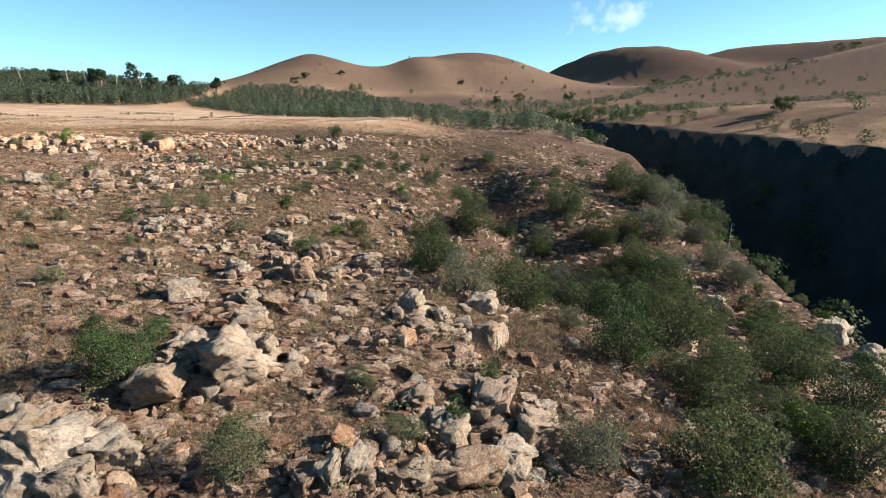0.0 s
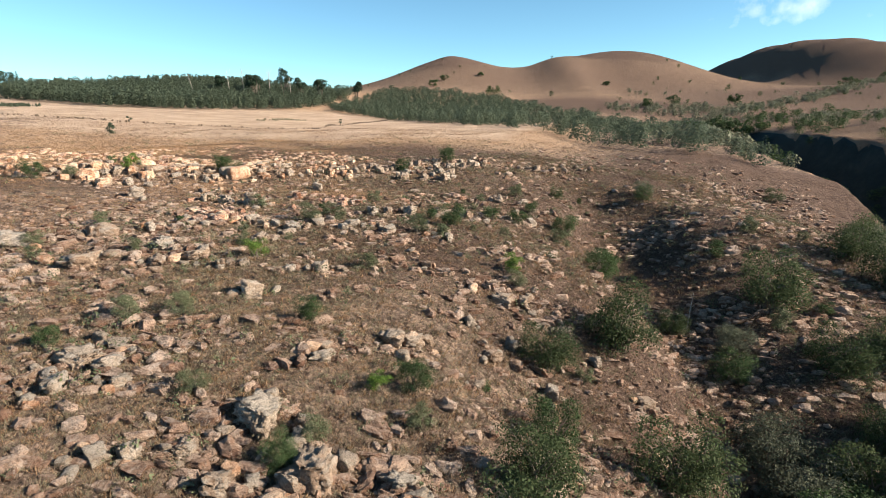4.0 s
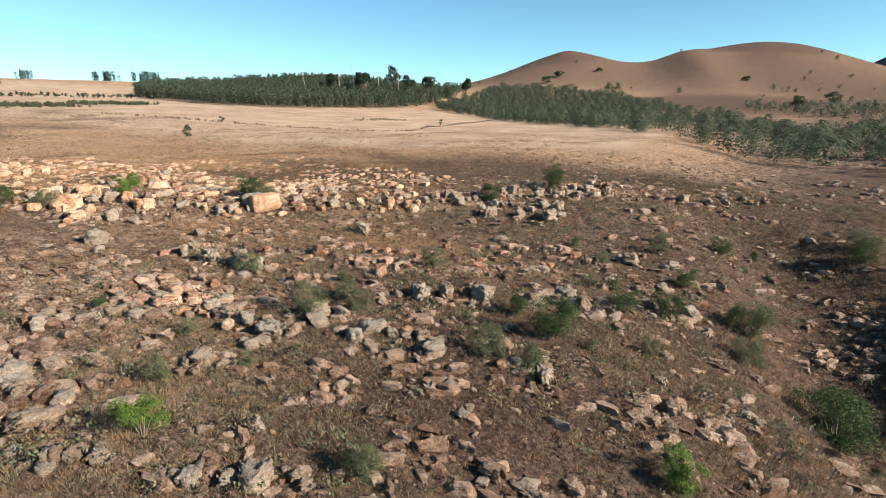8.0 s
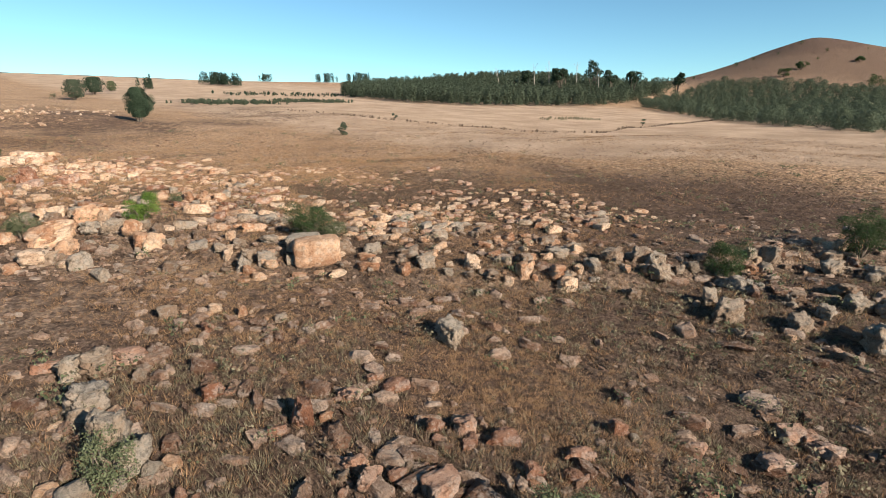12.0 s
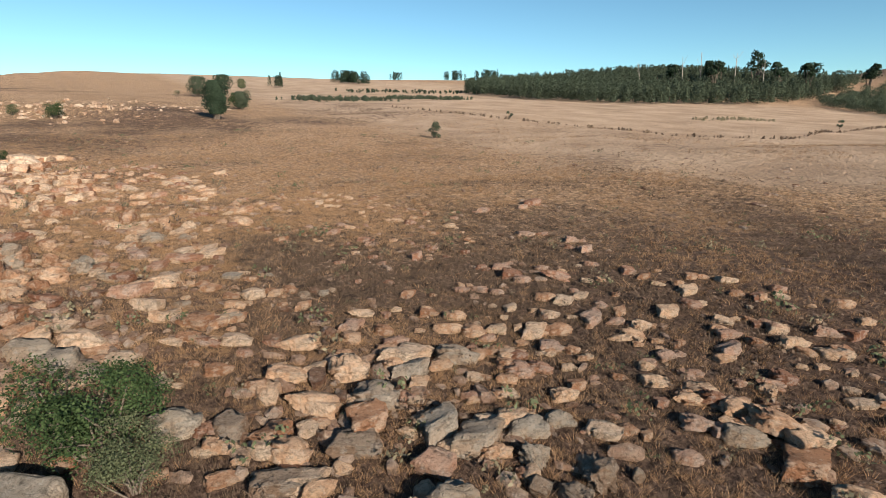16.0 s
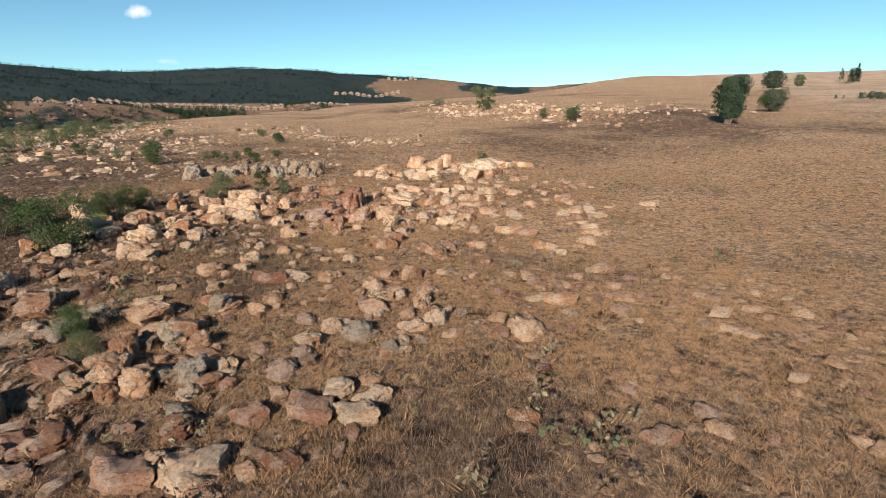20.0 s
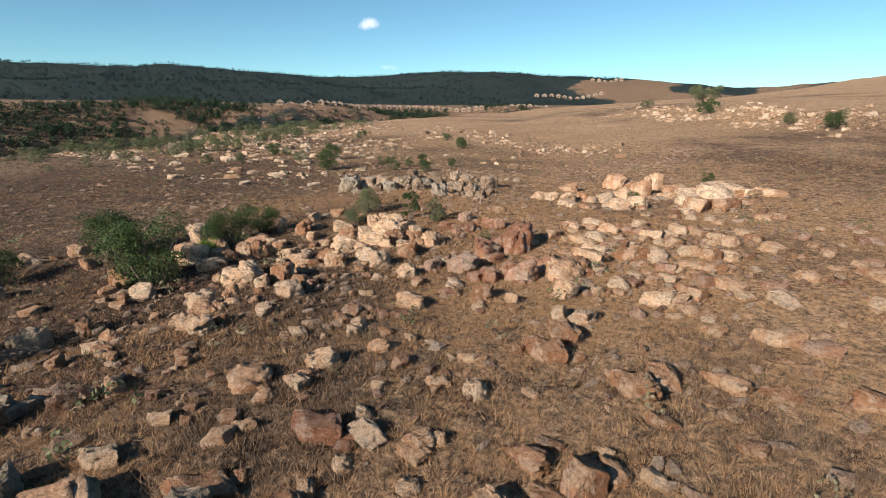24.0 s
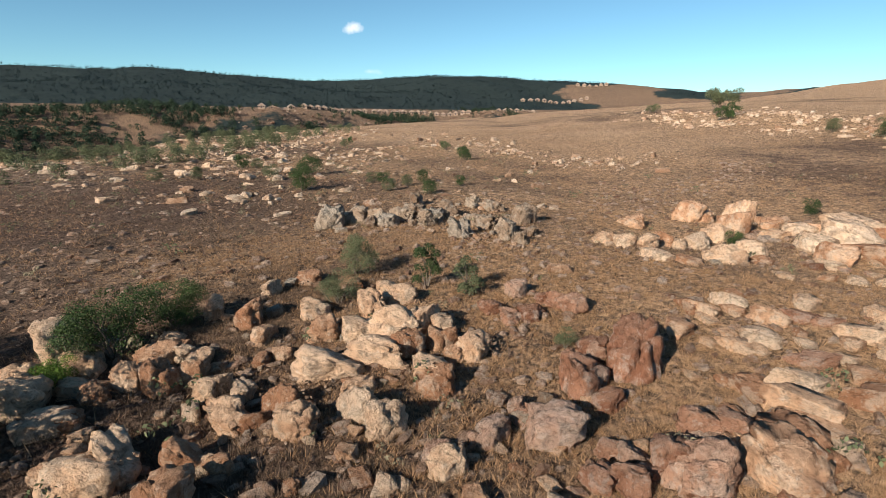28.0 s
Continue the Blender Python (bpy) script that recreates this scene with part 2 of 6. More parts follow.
def ground_material():
    m, nt, shader = material("dry_ground", 0.97)
    place = nt.nodes.new("ShaderNodeTexCoord").outputs["Object"]
    zones = nt.nodes.new("ShaderNodeAttribute")
    zones.attribute_name = "zones"
    split = nt.nodes.new("ShaderNodeSeparateColor")
    nt.links.new(zones.outputs["Color"], split.inputs["Color"])
    turf, wood, stony = split.outputs[0], split.outputs[1], split.outputs[2]
    fine, mid, wide = noise_of(nt, place, 7.0, 6, 0.7), noise_of(nt, place, 1.1, 5, 0.65), noise_of(nt, place, 0.09, 5, 0.6)
    tufts = node(nt, "ShaderNodeTexVoronoi", Scale=3.4, Randomness=1.0)
    nt.links.new(place, tufts.inputs["Vector"])
    clump = tufts.outputs["Distance"]
    soil = ramp(nt, maths(nt, "ADD", maths(nt, "MULTIPLY", mid, 0.6), maths(nt, "MULTIPLY", fine, 0.4)), [(0.38, (0.028, 0.020, 0.016)), (0.5, (0.135, 0.097, 0.074)), (0.61, (0.33, 0.248, 0.192))])
    straw = ramp(nt, maths(nt, "ADD", fine, maths(nt, "MULTIPLY", clump, -0.35)), [(0.15, (0.03, 0.02, 0.013)), (0.30, (0.26, 0.162, 0.092)), (0.45, (0.56, 0.36, 0.21))])
    warm = ramp(nt, wide, [(0.35, (0.35, 0.26, 0.19)), (0.62, (0.545, 0.42, 0.312))])
    straw = blend(nt, span(nt, turf, 0.82, 0.9, 0.3, 0.8), straw, warm)
    cover = maths(nt, "ADD", maths(nt, "ADD", turf, maths(nt, "MULTIPLY", maths(nt, "SUBTRACT", mid, 0.5), 1.6)), maths(nt, "MULTIPLY", maths(nt, "SUBTRACT", fine, 0.5), 0.8))
    base = blend(nt, span(nt, cover, 0.3, 0.7), soil, straw)
    grit = ramp(nt, fine, [(0.3, (0.10, 0.07, 0.054)), (0.7, (0.29, 0.22, 0.165))])
    base = blend(nt, maths(nt, "MULTIPLY", stony, span(nt, noise_of(nt, place, 2.6, 4, 0.6), 0.5, 0.62)), base, grit)
    more = nt.nodes.new("ShaderNodeAttribute")
    more.attribute_name = "heath"
    dusk = ramp(nt, maths(nt, "ADD", maths(nt, "MULTIPLY", fine, 0.7), maths(nt, "MULTIPLY", mid, 0.3)), [(0.36, (0.026, 0.018, 0.014)), (0.5, (0.092, 0.062, 0.048)), (0.64, (0.215, 0.152, 0.116))])
    heathy = maths(nt, "ADD", more.outputs["Fac"], maths(nt, "MULTIPLY", maths(nt, "SUBTRACT", mid, 0.5), 1.5))
    base = blend(nt, span(nt, heathy, 0.2, 0.6), base, dusk)
    # wood cover, with the blue of distance haze mixed into its colour
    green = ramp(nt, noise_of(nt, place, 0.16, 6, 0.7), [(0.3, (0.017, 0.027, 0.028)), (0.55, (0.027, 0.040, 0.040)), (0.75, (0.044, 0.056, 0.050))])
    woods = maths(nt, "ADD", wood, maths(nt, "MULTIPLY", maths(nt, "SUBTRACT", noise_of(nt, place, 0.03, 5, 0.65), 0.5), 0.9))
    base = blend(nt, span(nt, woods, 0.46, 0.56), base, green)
    nt.links.new(base, shader.inputs["Base Color"])
    lumps = node(nt, "ShaderNodeTexVoronoi", Scale=1.25, Randomness=1.0)
    lumps.feature = "SMOOTH_F1"
    nt.links.new(place, lumps.inputs["Vector"])
    height = maths(nt, "ADD", maths(nt, "MULTIPLY", fine, 1.2), maths(nt, "MULTIPLY", mid, 1.6))
    height = maths(nt, "SUBTRACT", height, maths(nt, "MULTIPLY", lumps.outputs["Distance"], 1.1))
    bump(nt, shader, maths(nt, "SUBTRACT", height, maths(nt, "MULTIPLY", clump, 0.6)), 0.25, 1.0)
    return m


def rock_material(name, low, mid, high, lichen, joined, crusted=0.22):
    m, nt, shader = material(name, 0.92)
    place = nt.nodes.new("ShaderNodeTexCoord").outputs["Object"]
    if joined:
        chance = nt.nodes.new("ShaderNodeNewGeometry").outputs["Random Per Island"]
    else:
        chance = nt.nodes.new("ShaderNodeObjectInfo").outputs["Random"]
    big, fine = noise_of(nt, place, 1.4, 6, 0.65, 0.4), noise_of(nt, place, 11.0, 6, 0.75)
    base = ramp(nt, maths(nt, "ADD", maths(nt, "MULTIPLY", big, 0.7), maths(nt, "MULTIPLY", chance, 0.3)), [(0.36, low), (0.52, mid), (0.68, high)])
    tint = ramp(nt, chance, [(0.0, (0.86, 0.72, 0.62)), (0.3, (1.0, 0.90, 0.81)), (0.7, (1.0, 0.97, 0.92)), (1.0, (0.78, 0.78, 0.78))])
    base = blend(nt, 0.8, base, tint, "MULTIPLY")
    spots = span(nt, maths(nt, "ADD", noise_of(nt, place, 4.5, 5, 0.7), maths(nt, "MULTIPLY", noise_of(nt, place, 0.9, 2), 0.7)), 0.88, 1.0)
    base = blend(nt, maths(nt, "MULTIPLY", spots, 0.5), base, lichen)
    upward = nt.nodes.new("ShaderNodeSeparateXYZ")
    nt.links.new(nt.nodes.new("ShaderNodeNewGeometry").outputs["Normal"], upward.inputs[0])
    crust = maths(nt, "ADD", upward.outputs["Z"], maths(nt, "MULTIPLY", noise_of(nt, place, 3.1, 5, 0.7), 1.6))
    base = blend(nt, span(nt, crust, 1.25, 1.75, 0.0, crusted), base, blend(nt, 1.0, lichen, tint, "MULTIPLY"))
    stain = span(nt, maths(nt, "ADD", noise_of(nt, place, 2.7, 6, 0.72, 0.6), maths(nt, "MULTIPLY", chance, 0.10)), 0.59, 0.74)
    base = blend(nt, maths(nt, "MULTIPLY", stain, 0.62), base, (0.085, 0.072, 0.06))
    speck = span(nt, noise_of(nt, place, 6.5, 6, 0.8), 0.56, 0.66)
    base = blend(nt, maths(nt, "MULTIPLY", speck, 0.55), base, blend(nt, 0.3, lichen, (0.74, 0.68, 0.60)))
    pits = span(nt, fine, 0.32, 0.50, 0.30, 1.0)
    bent = nt.nodes.new("ShaderNodeVectorMath")
    bent.operation = "MULTIPLY_ADD"
    warp = node(nt, "ShaderNodeTexNoise", Scale=3.0, Detail=4.0)
    nt.links.new(place, warp.inputs["Vector"])
    nt.links.new(warp.outputs["Color"], bent.inputs[0])
    bent.inputs[1].default_value = (0.35, 0.35, 0.35)
    nt.links.new(place, bent.inputs[2])
    cells = node(nt, "ShaderNodeTexVoronoi", Scale=1.3, Randomness=1.0)
    cells.feature = "DISTANCE_TO_EDGE"
    nt.links.new(bent.outputs[0], cells.inputs["Vector"])
    crack = span(nt, cells.outputs["Distance"], 0.0, 0.035, 0.0, 1.0)
    crack = maths(nt, "MAXIMUM", crack, span(nt, noise_of(nt, place, 1.7, 3, 0.6), 0.44, 0.56))
    crack = span(nt, crack, 0.0, 1.0, 0.62, 1.0)
    pits = maths(nt, "MULTIPLY", pits, crack)
    dark = nt.nodes.new("ShaderNodeCombineColor")
    for i in range(3):
        nt.links.new(pits, dark.inputs[i])
    base = blend(nt, 0.75, base, dark.outputs[0], "MULTIPLY")
    nt.links.new(base, shader.inputs["Base Color"])
    ridge = node(nt, "ShaderNodeTexNoise", Scale=2.6, Detail=5.0, Roughness=0.6, Distortion=0.3)
    ridge.noise_type = "RIDGED_MULTIFRACTAL"
    nt.links.new(place, ridge.inputs["Vector"])
    height = maths(nt, "ADD", maths(nt, "MULTIPLY", big, 1.0), maths(nt, "MULTIPLY", fine, 0.95))
    height = maths(nt, "SUBTRACT", height, maths(nt, "MULTIPLY", ridge.outputs["Fac"], 0.16))
    height = maths(nt, "ADD", height, maths(nt, "MULTIPLY", crack, 0.22))
    bump(nt, shader, height, 0.20, 1.0)
    return m


def leaf_material(name, dark, light, glow=0.25):
    m, nt, shader = material(name, 0.62)
    chance = nt.nodes.new("ShaderNodeNewGeometry").outputs["Random Per Island"]
    thing = nt.nodes.new("ShaderNodeObjectInfo").outputs["Random"]
    base = ramp(nt, maths(nt, "ADD", maths(nt, "MULTIPLY", chance, 0.7), maths(nt, "MULTIPLY", thing, 0.3)), [(0.1, dark), (0.9, light)])
    nt.links.new(base, shader.inputs["Base Color"])
    thin = nt.nodes.new("ShaderNodeBsdfTranslucent")
    nt.links.new(base, thin.inputs["Color"])
    both = nt.nodes.new("ShaderNodeMixShader")
    both.inputs[0].default_value = glow
    nt.links.new(shader.outputs[0], both.inputs[1])
    nt.links.new(thin.outputs[0], both.inputs[2])
    nt.links.new(both.outputs[0], nt.nodes["Material Output"].inputs["Surface"])
    return m


def plain_material(name, low, high, scale=6.0, rough=0.9):
    m, nt, shader = material(name, rough)
    place = nt.nodes.new("ShaderNodeTexCoord").outputs["Object"]
    fac = noise_of(nt, place, scale, 5, 0.7)
    nt.links.new(ramp(nt, fac, [(0.3, low), (0.7, high)]), shader.inputs["Base Color"])
    bump(nt, shader, fac, 0.03, 0.6)
    return m


GROUND = ground_material()
SANDSTONE = rock_material("sandstone", (0.36, 0.21, 0.135), (0.62, 0.43, 0.30), (0.80, 0.62, 0.465), (0.60, 0.50, 0.40), False)
PALE_STONE = rock_material("pale_sandstone", (0.30, 0.20, 0.14), (0.55, 0.41, 0.30), (0.74, 0.60, 0.47), (0.58, 0.52, 0.45), True)
GREY_STONE = rock_material("lichened_sandstone", (0.27, 0.21, 0.165), (0.38, 0.31, 0.245), (0.51, 0.435, 0.36), (0.36, 0.345, 0.31), False, 0.6)
RED_STONE = rock_material("red_sandstone", (0.27, 0.145, 0.10), (0.45, 0.275, 0.20), (0.60, 0.43, 0.34), (0.48, 0.41, 0.36), False)
LOOSE_STONE = rock_material("loose_sandstone", (0.14, 0.086, 0.064), (0.30, 0.205, 0.156), (0.52, 0.395, 0.312), (0.42, 0.37, 0.32), True)
STRAW = leaf_material("dry_grass", (0.16, 0.092, 0.050), (0.51, 0.335, 0.195), 0.35)
HEATH = leaf_material("grey_heath", (0.055, 0.038, 0.028), (0.19, 0.138, 0.10), 0.15)
SCRUB = leaf_material("pale_scrub_leaves", (0.11, 0.10, 0.064), (0.31, 0.275, 0.185), 0.3)
LEAF_DARK = leaf_material("dark_leaves", (0.018, 0.036, 0.014), (0.075, 0.115, 0.045))
LEAF_DEEP = leaf_material("deep_green_leaves", (0.026, 0.042, 0.018), (0.085, 0.110, 0.050), 0.4)
LEAF_GREY = leaf_material("grey_green_leaves", (0.050, 0.060, 0.040), (0.160, 0.172, 0.118), 0.35)
LEAF_FRESH = leaf_material("fresh_leaves", (0.035, 0.075, 0.015), (0.14, 0.22, 0.045))
LEAF_OLIVE = leaf_material("olive_leaves", (0.045, 0.058, 0.030), (0.15, 0.17, 0.095))
NEEDLES = leaf_material("pine_needles", (0.020, 0.036, 0.022), (0.044, 0.068, 0.042), 0.3)
# needle colour shifted to blue to carry the haze of distance
FOREST = leaf_material("hazed_far_forest", (0.022, 0.037, 0.041), (0.032, 0.050, 0.052), 0.45)
WATTLE = leaf_material("wattle_leaves", (0.058, 0.080, 0.054), (0.096, 0.120, 0.080), 0.45)
BARK = plain_material("bark", (0.07, 0.055, 0.045), (0.20, 0.17, 0.14))
DEAD_WOOD = plain_material("bleached_wood", (0.22, 0.19, 0.16), (0.45, 0.42, 0.38))


# ---- building ----
def mesh_of(name, verts, faces, mat, smooth_shade=True):
    """A mesh from arrays of corners and of faces, all with the same number of corners."""
    verts, faces = np.asarray(verts, np.float32), np.asarray(faces, np.int32)
    me = bpy.data.meshes.new(name)
    n, k = faces.shape
    me.vertices.add(len(verts))
    me.vertices.foreach_set("co", verts.ravel())
    me.loops.add(n * k)
    me.loops.foreach_set("vertex_index", faces.ravel())
    me.polygons.add(n)
    me.polygons.foreach_set("loop_start", np.arange(0, n * k, k, dtype=np.int32))
    me.polygons.foreach_set("use_smooth", np.full(n, smooth_shade))
    me.update(calc_edges=True)
    me.materials.append(mat)
    return me


def child(name, mesh, parent, label=""):
    ob = new(name, mesh)
    ob.parent = parent
    return tagged(ob, label=label)


def scatter(rng, count, low_x, high_x, low_y, high_y):
    return rng.uniform(low_x, high_x, count), rng.uniform(low_y, high_y, count)


def spread(verts, faces, places, sizes, turns, tilts=None, squash=None):
    """Copies of one form, laid out in one pair of arrays."""
    n, k = len(places), len(verts)
    c, s = np.cos(turns)[:, None], np.sin(turns)[:, None]
    v = np.broadcast_to(verts, (n, k, 3))
    if squash is not None:
        v = v * squash[:, None, :]
    if tilts is not None:
        ct, st = np.cos(tilts)[:, None], np.sin(tilts)[:, None]
        v = np.stack([v[..., 0], v[..., 1] * ct - v[..., 2] * st, v[..., 1] * st + v[..., 2] * ct], -1)
    out = np.stack([v[..., 0] * c - v[..., 1] * s, v[..., 0] * s + v[..., 1] * c, v[..., 2]], -1) * np.asarray(sizes)[:, None, None] + places[:, None]
    return out.reshape(-1, 3), (faces[None] + (np.arange(n) * k)[:, None, None]).reshape(-1, faces.shape[1])


def gathered(name, groups, mat, smooth_shade=True):
    """One mesh object from several pairs of arrays."""
    base, vs, fs = 0, [], []
    for v, f in groups:
        vs.append(v)
        fs.append(f + base)
        base += len(v)
    return new(name, mesh_of(name, np.concatenate(vs), np.concatenate(fs), mat, smooth_shade))


# ---- ground ----
def steps(low, high, step, reach, growth):
    inner = np.arange(low, high + step / 2, step)
    out, d, at = [], step, 0.0
    while at < reach:
        d *= growth
        at += d
        out.append(at)
    out = np.array(out)
    return np.concatenate([low - out[::-1], inner, inner[-1] + out])


def zones_of(x, y):
    """How much turf, wood and stone the ground bears; the wood tone also paints shade on the gorge wall."""
    s, u = beyond(x, y), x - np.interp(y, BROW_Y, BROW_X)
    turf = 0.24 + 0.54 * smooth(-36, -74, u)
    turf = np.where(s > 0, 0.62, turf)
    turf = turf - 0.75 * np.exp(-(((x + 62) / 30) ** 2) - ((y - 18) / 26) ** 2)
    turf = turf + (0.92 - turf) * smooth(96, 125, y) * smooth(10, -20, x)
    turf = turf + (0.66 - turf) * smooth(280, 420, y)
    stony = 0.25 + 0.75 * smooth(-45, -30, u) * smooth(150, 110, y)
    stony = stony * smooth(60, 10, s)
    wood = 0.0 * x
    south = smooth(20, -60, y)
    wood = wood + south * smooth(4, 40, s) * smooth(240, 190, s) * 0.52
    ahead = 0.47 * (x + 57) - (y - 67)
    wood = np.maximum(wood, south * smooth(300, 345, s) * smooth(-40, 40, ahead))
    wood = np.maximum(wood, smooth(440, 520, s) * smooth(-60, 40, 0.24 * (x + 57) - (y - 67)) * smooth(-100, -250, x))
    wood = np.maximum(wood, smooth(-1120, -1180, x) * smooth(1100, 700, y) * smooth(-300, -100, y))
    # wood tone over the whole northern gorge wall, painted in for its deep shade
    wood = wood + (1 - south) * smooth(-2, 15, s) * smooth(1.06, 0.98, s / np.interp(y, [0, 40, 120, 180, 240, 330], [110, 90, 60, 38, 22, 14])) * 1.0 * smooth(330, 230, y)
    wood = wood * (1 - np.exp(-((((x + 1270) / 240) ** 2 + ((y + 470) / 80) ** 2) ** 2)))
    hills = smooth(430, 560, y) * smooth(-330, -230, x) + smooth(60, 160, x) * smooth(200, 330, y)
    turf = turf - 0.18 * np.clip(hills, 0, 1)
    return np.clip(turf, 0, 1), np.clip(wood, 0, 1), np.clip(stony, 0, 1)


def heath_of(x, y):
    """How much dark heath covers the ground: past the brow, on the plain by the ledge and on the bare southern soil. On
    the north-eastern hills its tone is painted shade.
    """
    u = x - np.interp(y, BROW_Y, BROW_X)
    ly = np.interp(x, [p[0] for p in LEDGE], [p[1] for p in LEDGE])
    h = 0.8 * smooth(-20, -6, u) * smooth(40, 60, y) * smooth(150, 125, y) * smooth(12, 0, beyond(x, y))
    # scrub below the brow, its tone deepened to imitate grazing light on the spur
    h = np.maximum(h, 0.95 * smooth(2, 9, u) * smooth(112, 98, y))
    h = np.maximum(h, 0.48 * smooth(-42, -28, x) * smooth(54, 64, y) * smooth(0, -3, y - ly) * smooth(4, -6, u))
    h = np.maximum(h, 0.58 * smooth(-60, -38, x) * smooth(-2, 6, y - ly) * smooth(118, 98, y))
    h = np.maximum(h, 0.78 * np.exp(-(((x + 66) / 24) ** 2) - ((y - 26) / 19) ** 2))
    south = smooth(20, -60, y)
    h = h * smooth(330, 200, np.hypot(x + 40, y - 60))
    h = np.maximum(h, 0.42 * south * smooth(8, 40, beyond(x, y)))
    far = smooth(430, 560, y) * smooth(-330, -230, x) + smooth(50, 90, x) * smooth(110, 160, y)
    h = np.maximum(h, (0.50 + 0.14 * grain(0.4 * x, y, 90, 26)) * np.clip(far, 0, 1))
    h = np.maximum(h, (0.62 + 0.25 * grain(0.5 * x, y, 60, 22)) * smooth(250, 320, y) * smooth(590, 470, y) * smooth(-90, -30, x))
    # dark summits; on the last two hills the heath tone stands in for shaded slopes
    for k, least in ((0, 0.55), (2, 0.55), (3, 0.15), (4, 0.3)):
        h = np.maximum(h, 0.9 * smooth(least, least + 0.3, hill(x, y, *HILLS[k][:2], 1.0, *HILLS[k][3:])))
    h = np.maximum(h, (0.12 + 0.36 * grain(x, y + 0.5 * x, 26, 27)) * smooth(-82, -96, x) * smooth(-420, -300, x) * smooth(170, 120, y))
    h = np.maximum(h, 0.85 * np.exp(-(((x + 55) / 8) ** 2) - ((y - 60) / 9) ** 2))
    return np.clip(h + (0.20 * grain(x, y, 17, 23) + 0.16 * grain(x, y, 5, 24)) * smooth(420, 200, np.hypot(x + 40, y - 60)), 0, 1)


def build_ground():
    xs, ys = steps(-110, 34, 0.5, 3300, 1.05), steps(2, 112, 0.5, 3300, 1.05)
    gx, gy = np.meshgrid(xs, ys)
    gz = land(gx, gy)
    rows, cols = gx.shape
    i = np.arange(rows * cols).reshape(rows, cols)
    faces = np.stack([i[:-1, :-1], i[:-1, 1:], i[1:, 1:], i[1:, :-1]], -1).reshape(-1, 4)
    me = mesh_of("ground", np.stack([gx, gy, gz], -1).reshape(-1, 3), faces, GROUND)
    at = me.color_attributes.new("zones", "FLOAT_COLOR", "POINT")
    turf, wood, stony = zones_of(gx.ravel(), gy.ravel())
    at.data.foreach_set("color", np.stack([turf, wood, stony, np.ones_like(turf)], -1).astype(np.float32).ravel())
    at = me.attributes.new("heath", "FLOAT", "POINT")
    at.data.foreach_set("value", heath_of(gx.ravel(), gy.ravel()).astype(np.float32))
    return tagged(new("ground", me), "dry veld of brown grass, red soil and loose stones", "ground", kind="structure")


ground = build_ground()


# ---- rocks ----
def ball(level):
    bm = bmesh.new()
    bmesh.ops.create_icosphere(bm, subdivisions=level, radius=1.0)
    v = np.array([tuple(p.co) for p in bm.verts])
    f = np.array([[p.index for p in q.verts] for q in bm.faces])
    bm.free()
    return v, f


def lump(v, x, seed):
    """Noise of three dimensions on points, for stones."""
    a = np.array([noise.noise(Vector(p) * x + Vector((seed, seed * 1.7, -seed))) for p in v])
    return a


def boulder_form(level, seed, cuts=6, rough=0.10, flat=0.75, power=0.62, keen=1.0):
    """A weathered boulder about one metre across: a block broken along joints and bedding, split and worn."""
    rng = np.random.default_rng(seed)
    v, f = ball(level)
    v = np.sign(v) * np.abs(v) ** power * (1.2, 1.0, flat)
    for k in range(cuts):
        n = rng.normal(size=3) * ((1, 1, 0.25) if k % 3 else (0.3, 0.3, 1))
        n /= np.linalg.norm(n)
        over = v @ n - (v @ n).max() * rng.uniform(0.52, 0.84)
        v = v - np.where(over > 0, over, 0)[:, None] * n * keen * (0.99 if k % 2 else 0.9)
    if level > 3:
        for k in range(3):
            n = np.eye(3)[(k + seed) % 3] + 0.35 * rng.normal(size=3)
            n /= np.linalg.norm(n)
            gap = v @ n - rng.uniform(-0.5, 0.5) + 0.16 * lump(v, 1.7, seed + 30 + k)
            v = v * (1 - 0.20 * np.exp(-((gap / 0.07) ** 2)))[:, None]
        crease = np.clip(0.16 - np.abs(lump(v, 2.3, seed + 61)), 0, 1) / 0.16
        pock = np.clip(0.12 - np.abs(lump(v, 5.2, seed + 62)), 0, 1) / 0.12
        v = v * (1 - rough * (0.55 * crease + 0.40 * pock))[:, None]
        v = v * (1 + rough * (0.8 * lump(v, 1.6, seed) + 0.5 * lump(v, 3.8, seed + 9) + 0.65 * lump(v, 8.5, seed + 5)))[:, None]
        wave = np.sin(v[:, 2] * rng.uniform(9, 15) + 1.6 * lump(v, 1.5, seed + 3) + rng.uniform(0, 6))
        v[:, :2] *= (1 - 0.08 * np.clip(wave - 0.2, 0, 1))[:, None]
    else:
        v = v * (1 + (0.22 if level < 3 else 0.10) * rng.uniform(-1, 1, (len(v), 1)))
    v = v / (v[:, 0].max() - v[:, 0].min())
    return v, f


FORMS = [boulder_form(4, 100 + k, 7 + k % 5, 0.17 + 0.02 * (k % 3), 0.78 + 0.08 * (k % 6), 0.5 + 0.06 * (k % 5)) for k in range(16)]
SLABS = [boulder_form(4, 300 + k, 8, 0.13, 0.40 + 0.04 * k, 0.5) for k in range(6)]
CHIPS = [boulder_form(1, 480 + k, 2, 0.0, 0.65, 0.9) for k in range(6)]
PEBBLES = [boulder_form(2, 500 + k, 5, 0.0, 0.62 + 0.05 * k) for k in range(8)]
MIDDLES = [boulder_form(3, 600 + k, 8, 0.14, 0.62 + 0.05 * k, 0.5) for k in range(10)]
ROUNDED = [boulder_form(4, 700 + k, 6, 0.13, 0.80 + 0.07 * (k % 5), 0.72, 0.86) for k in range(12)]
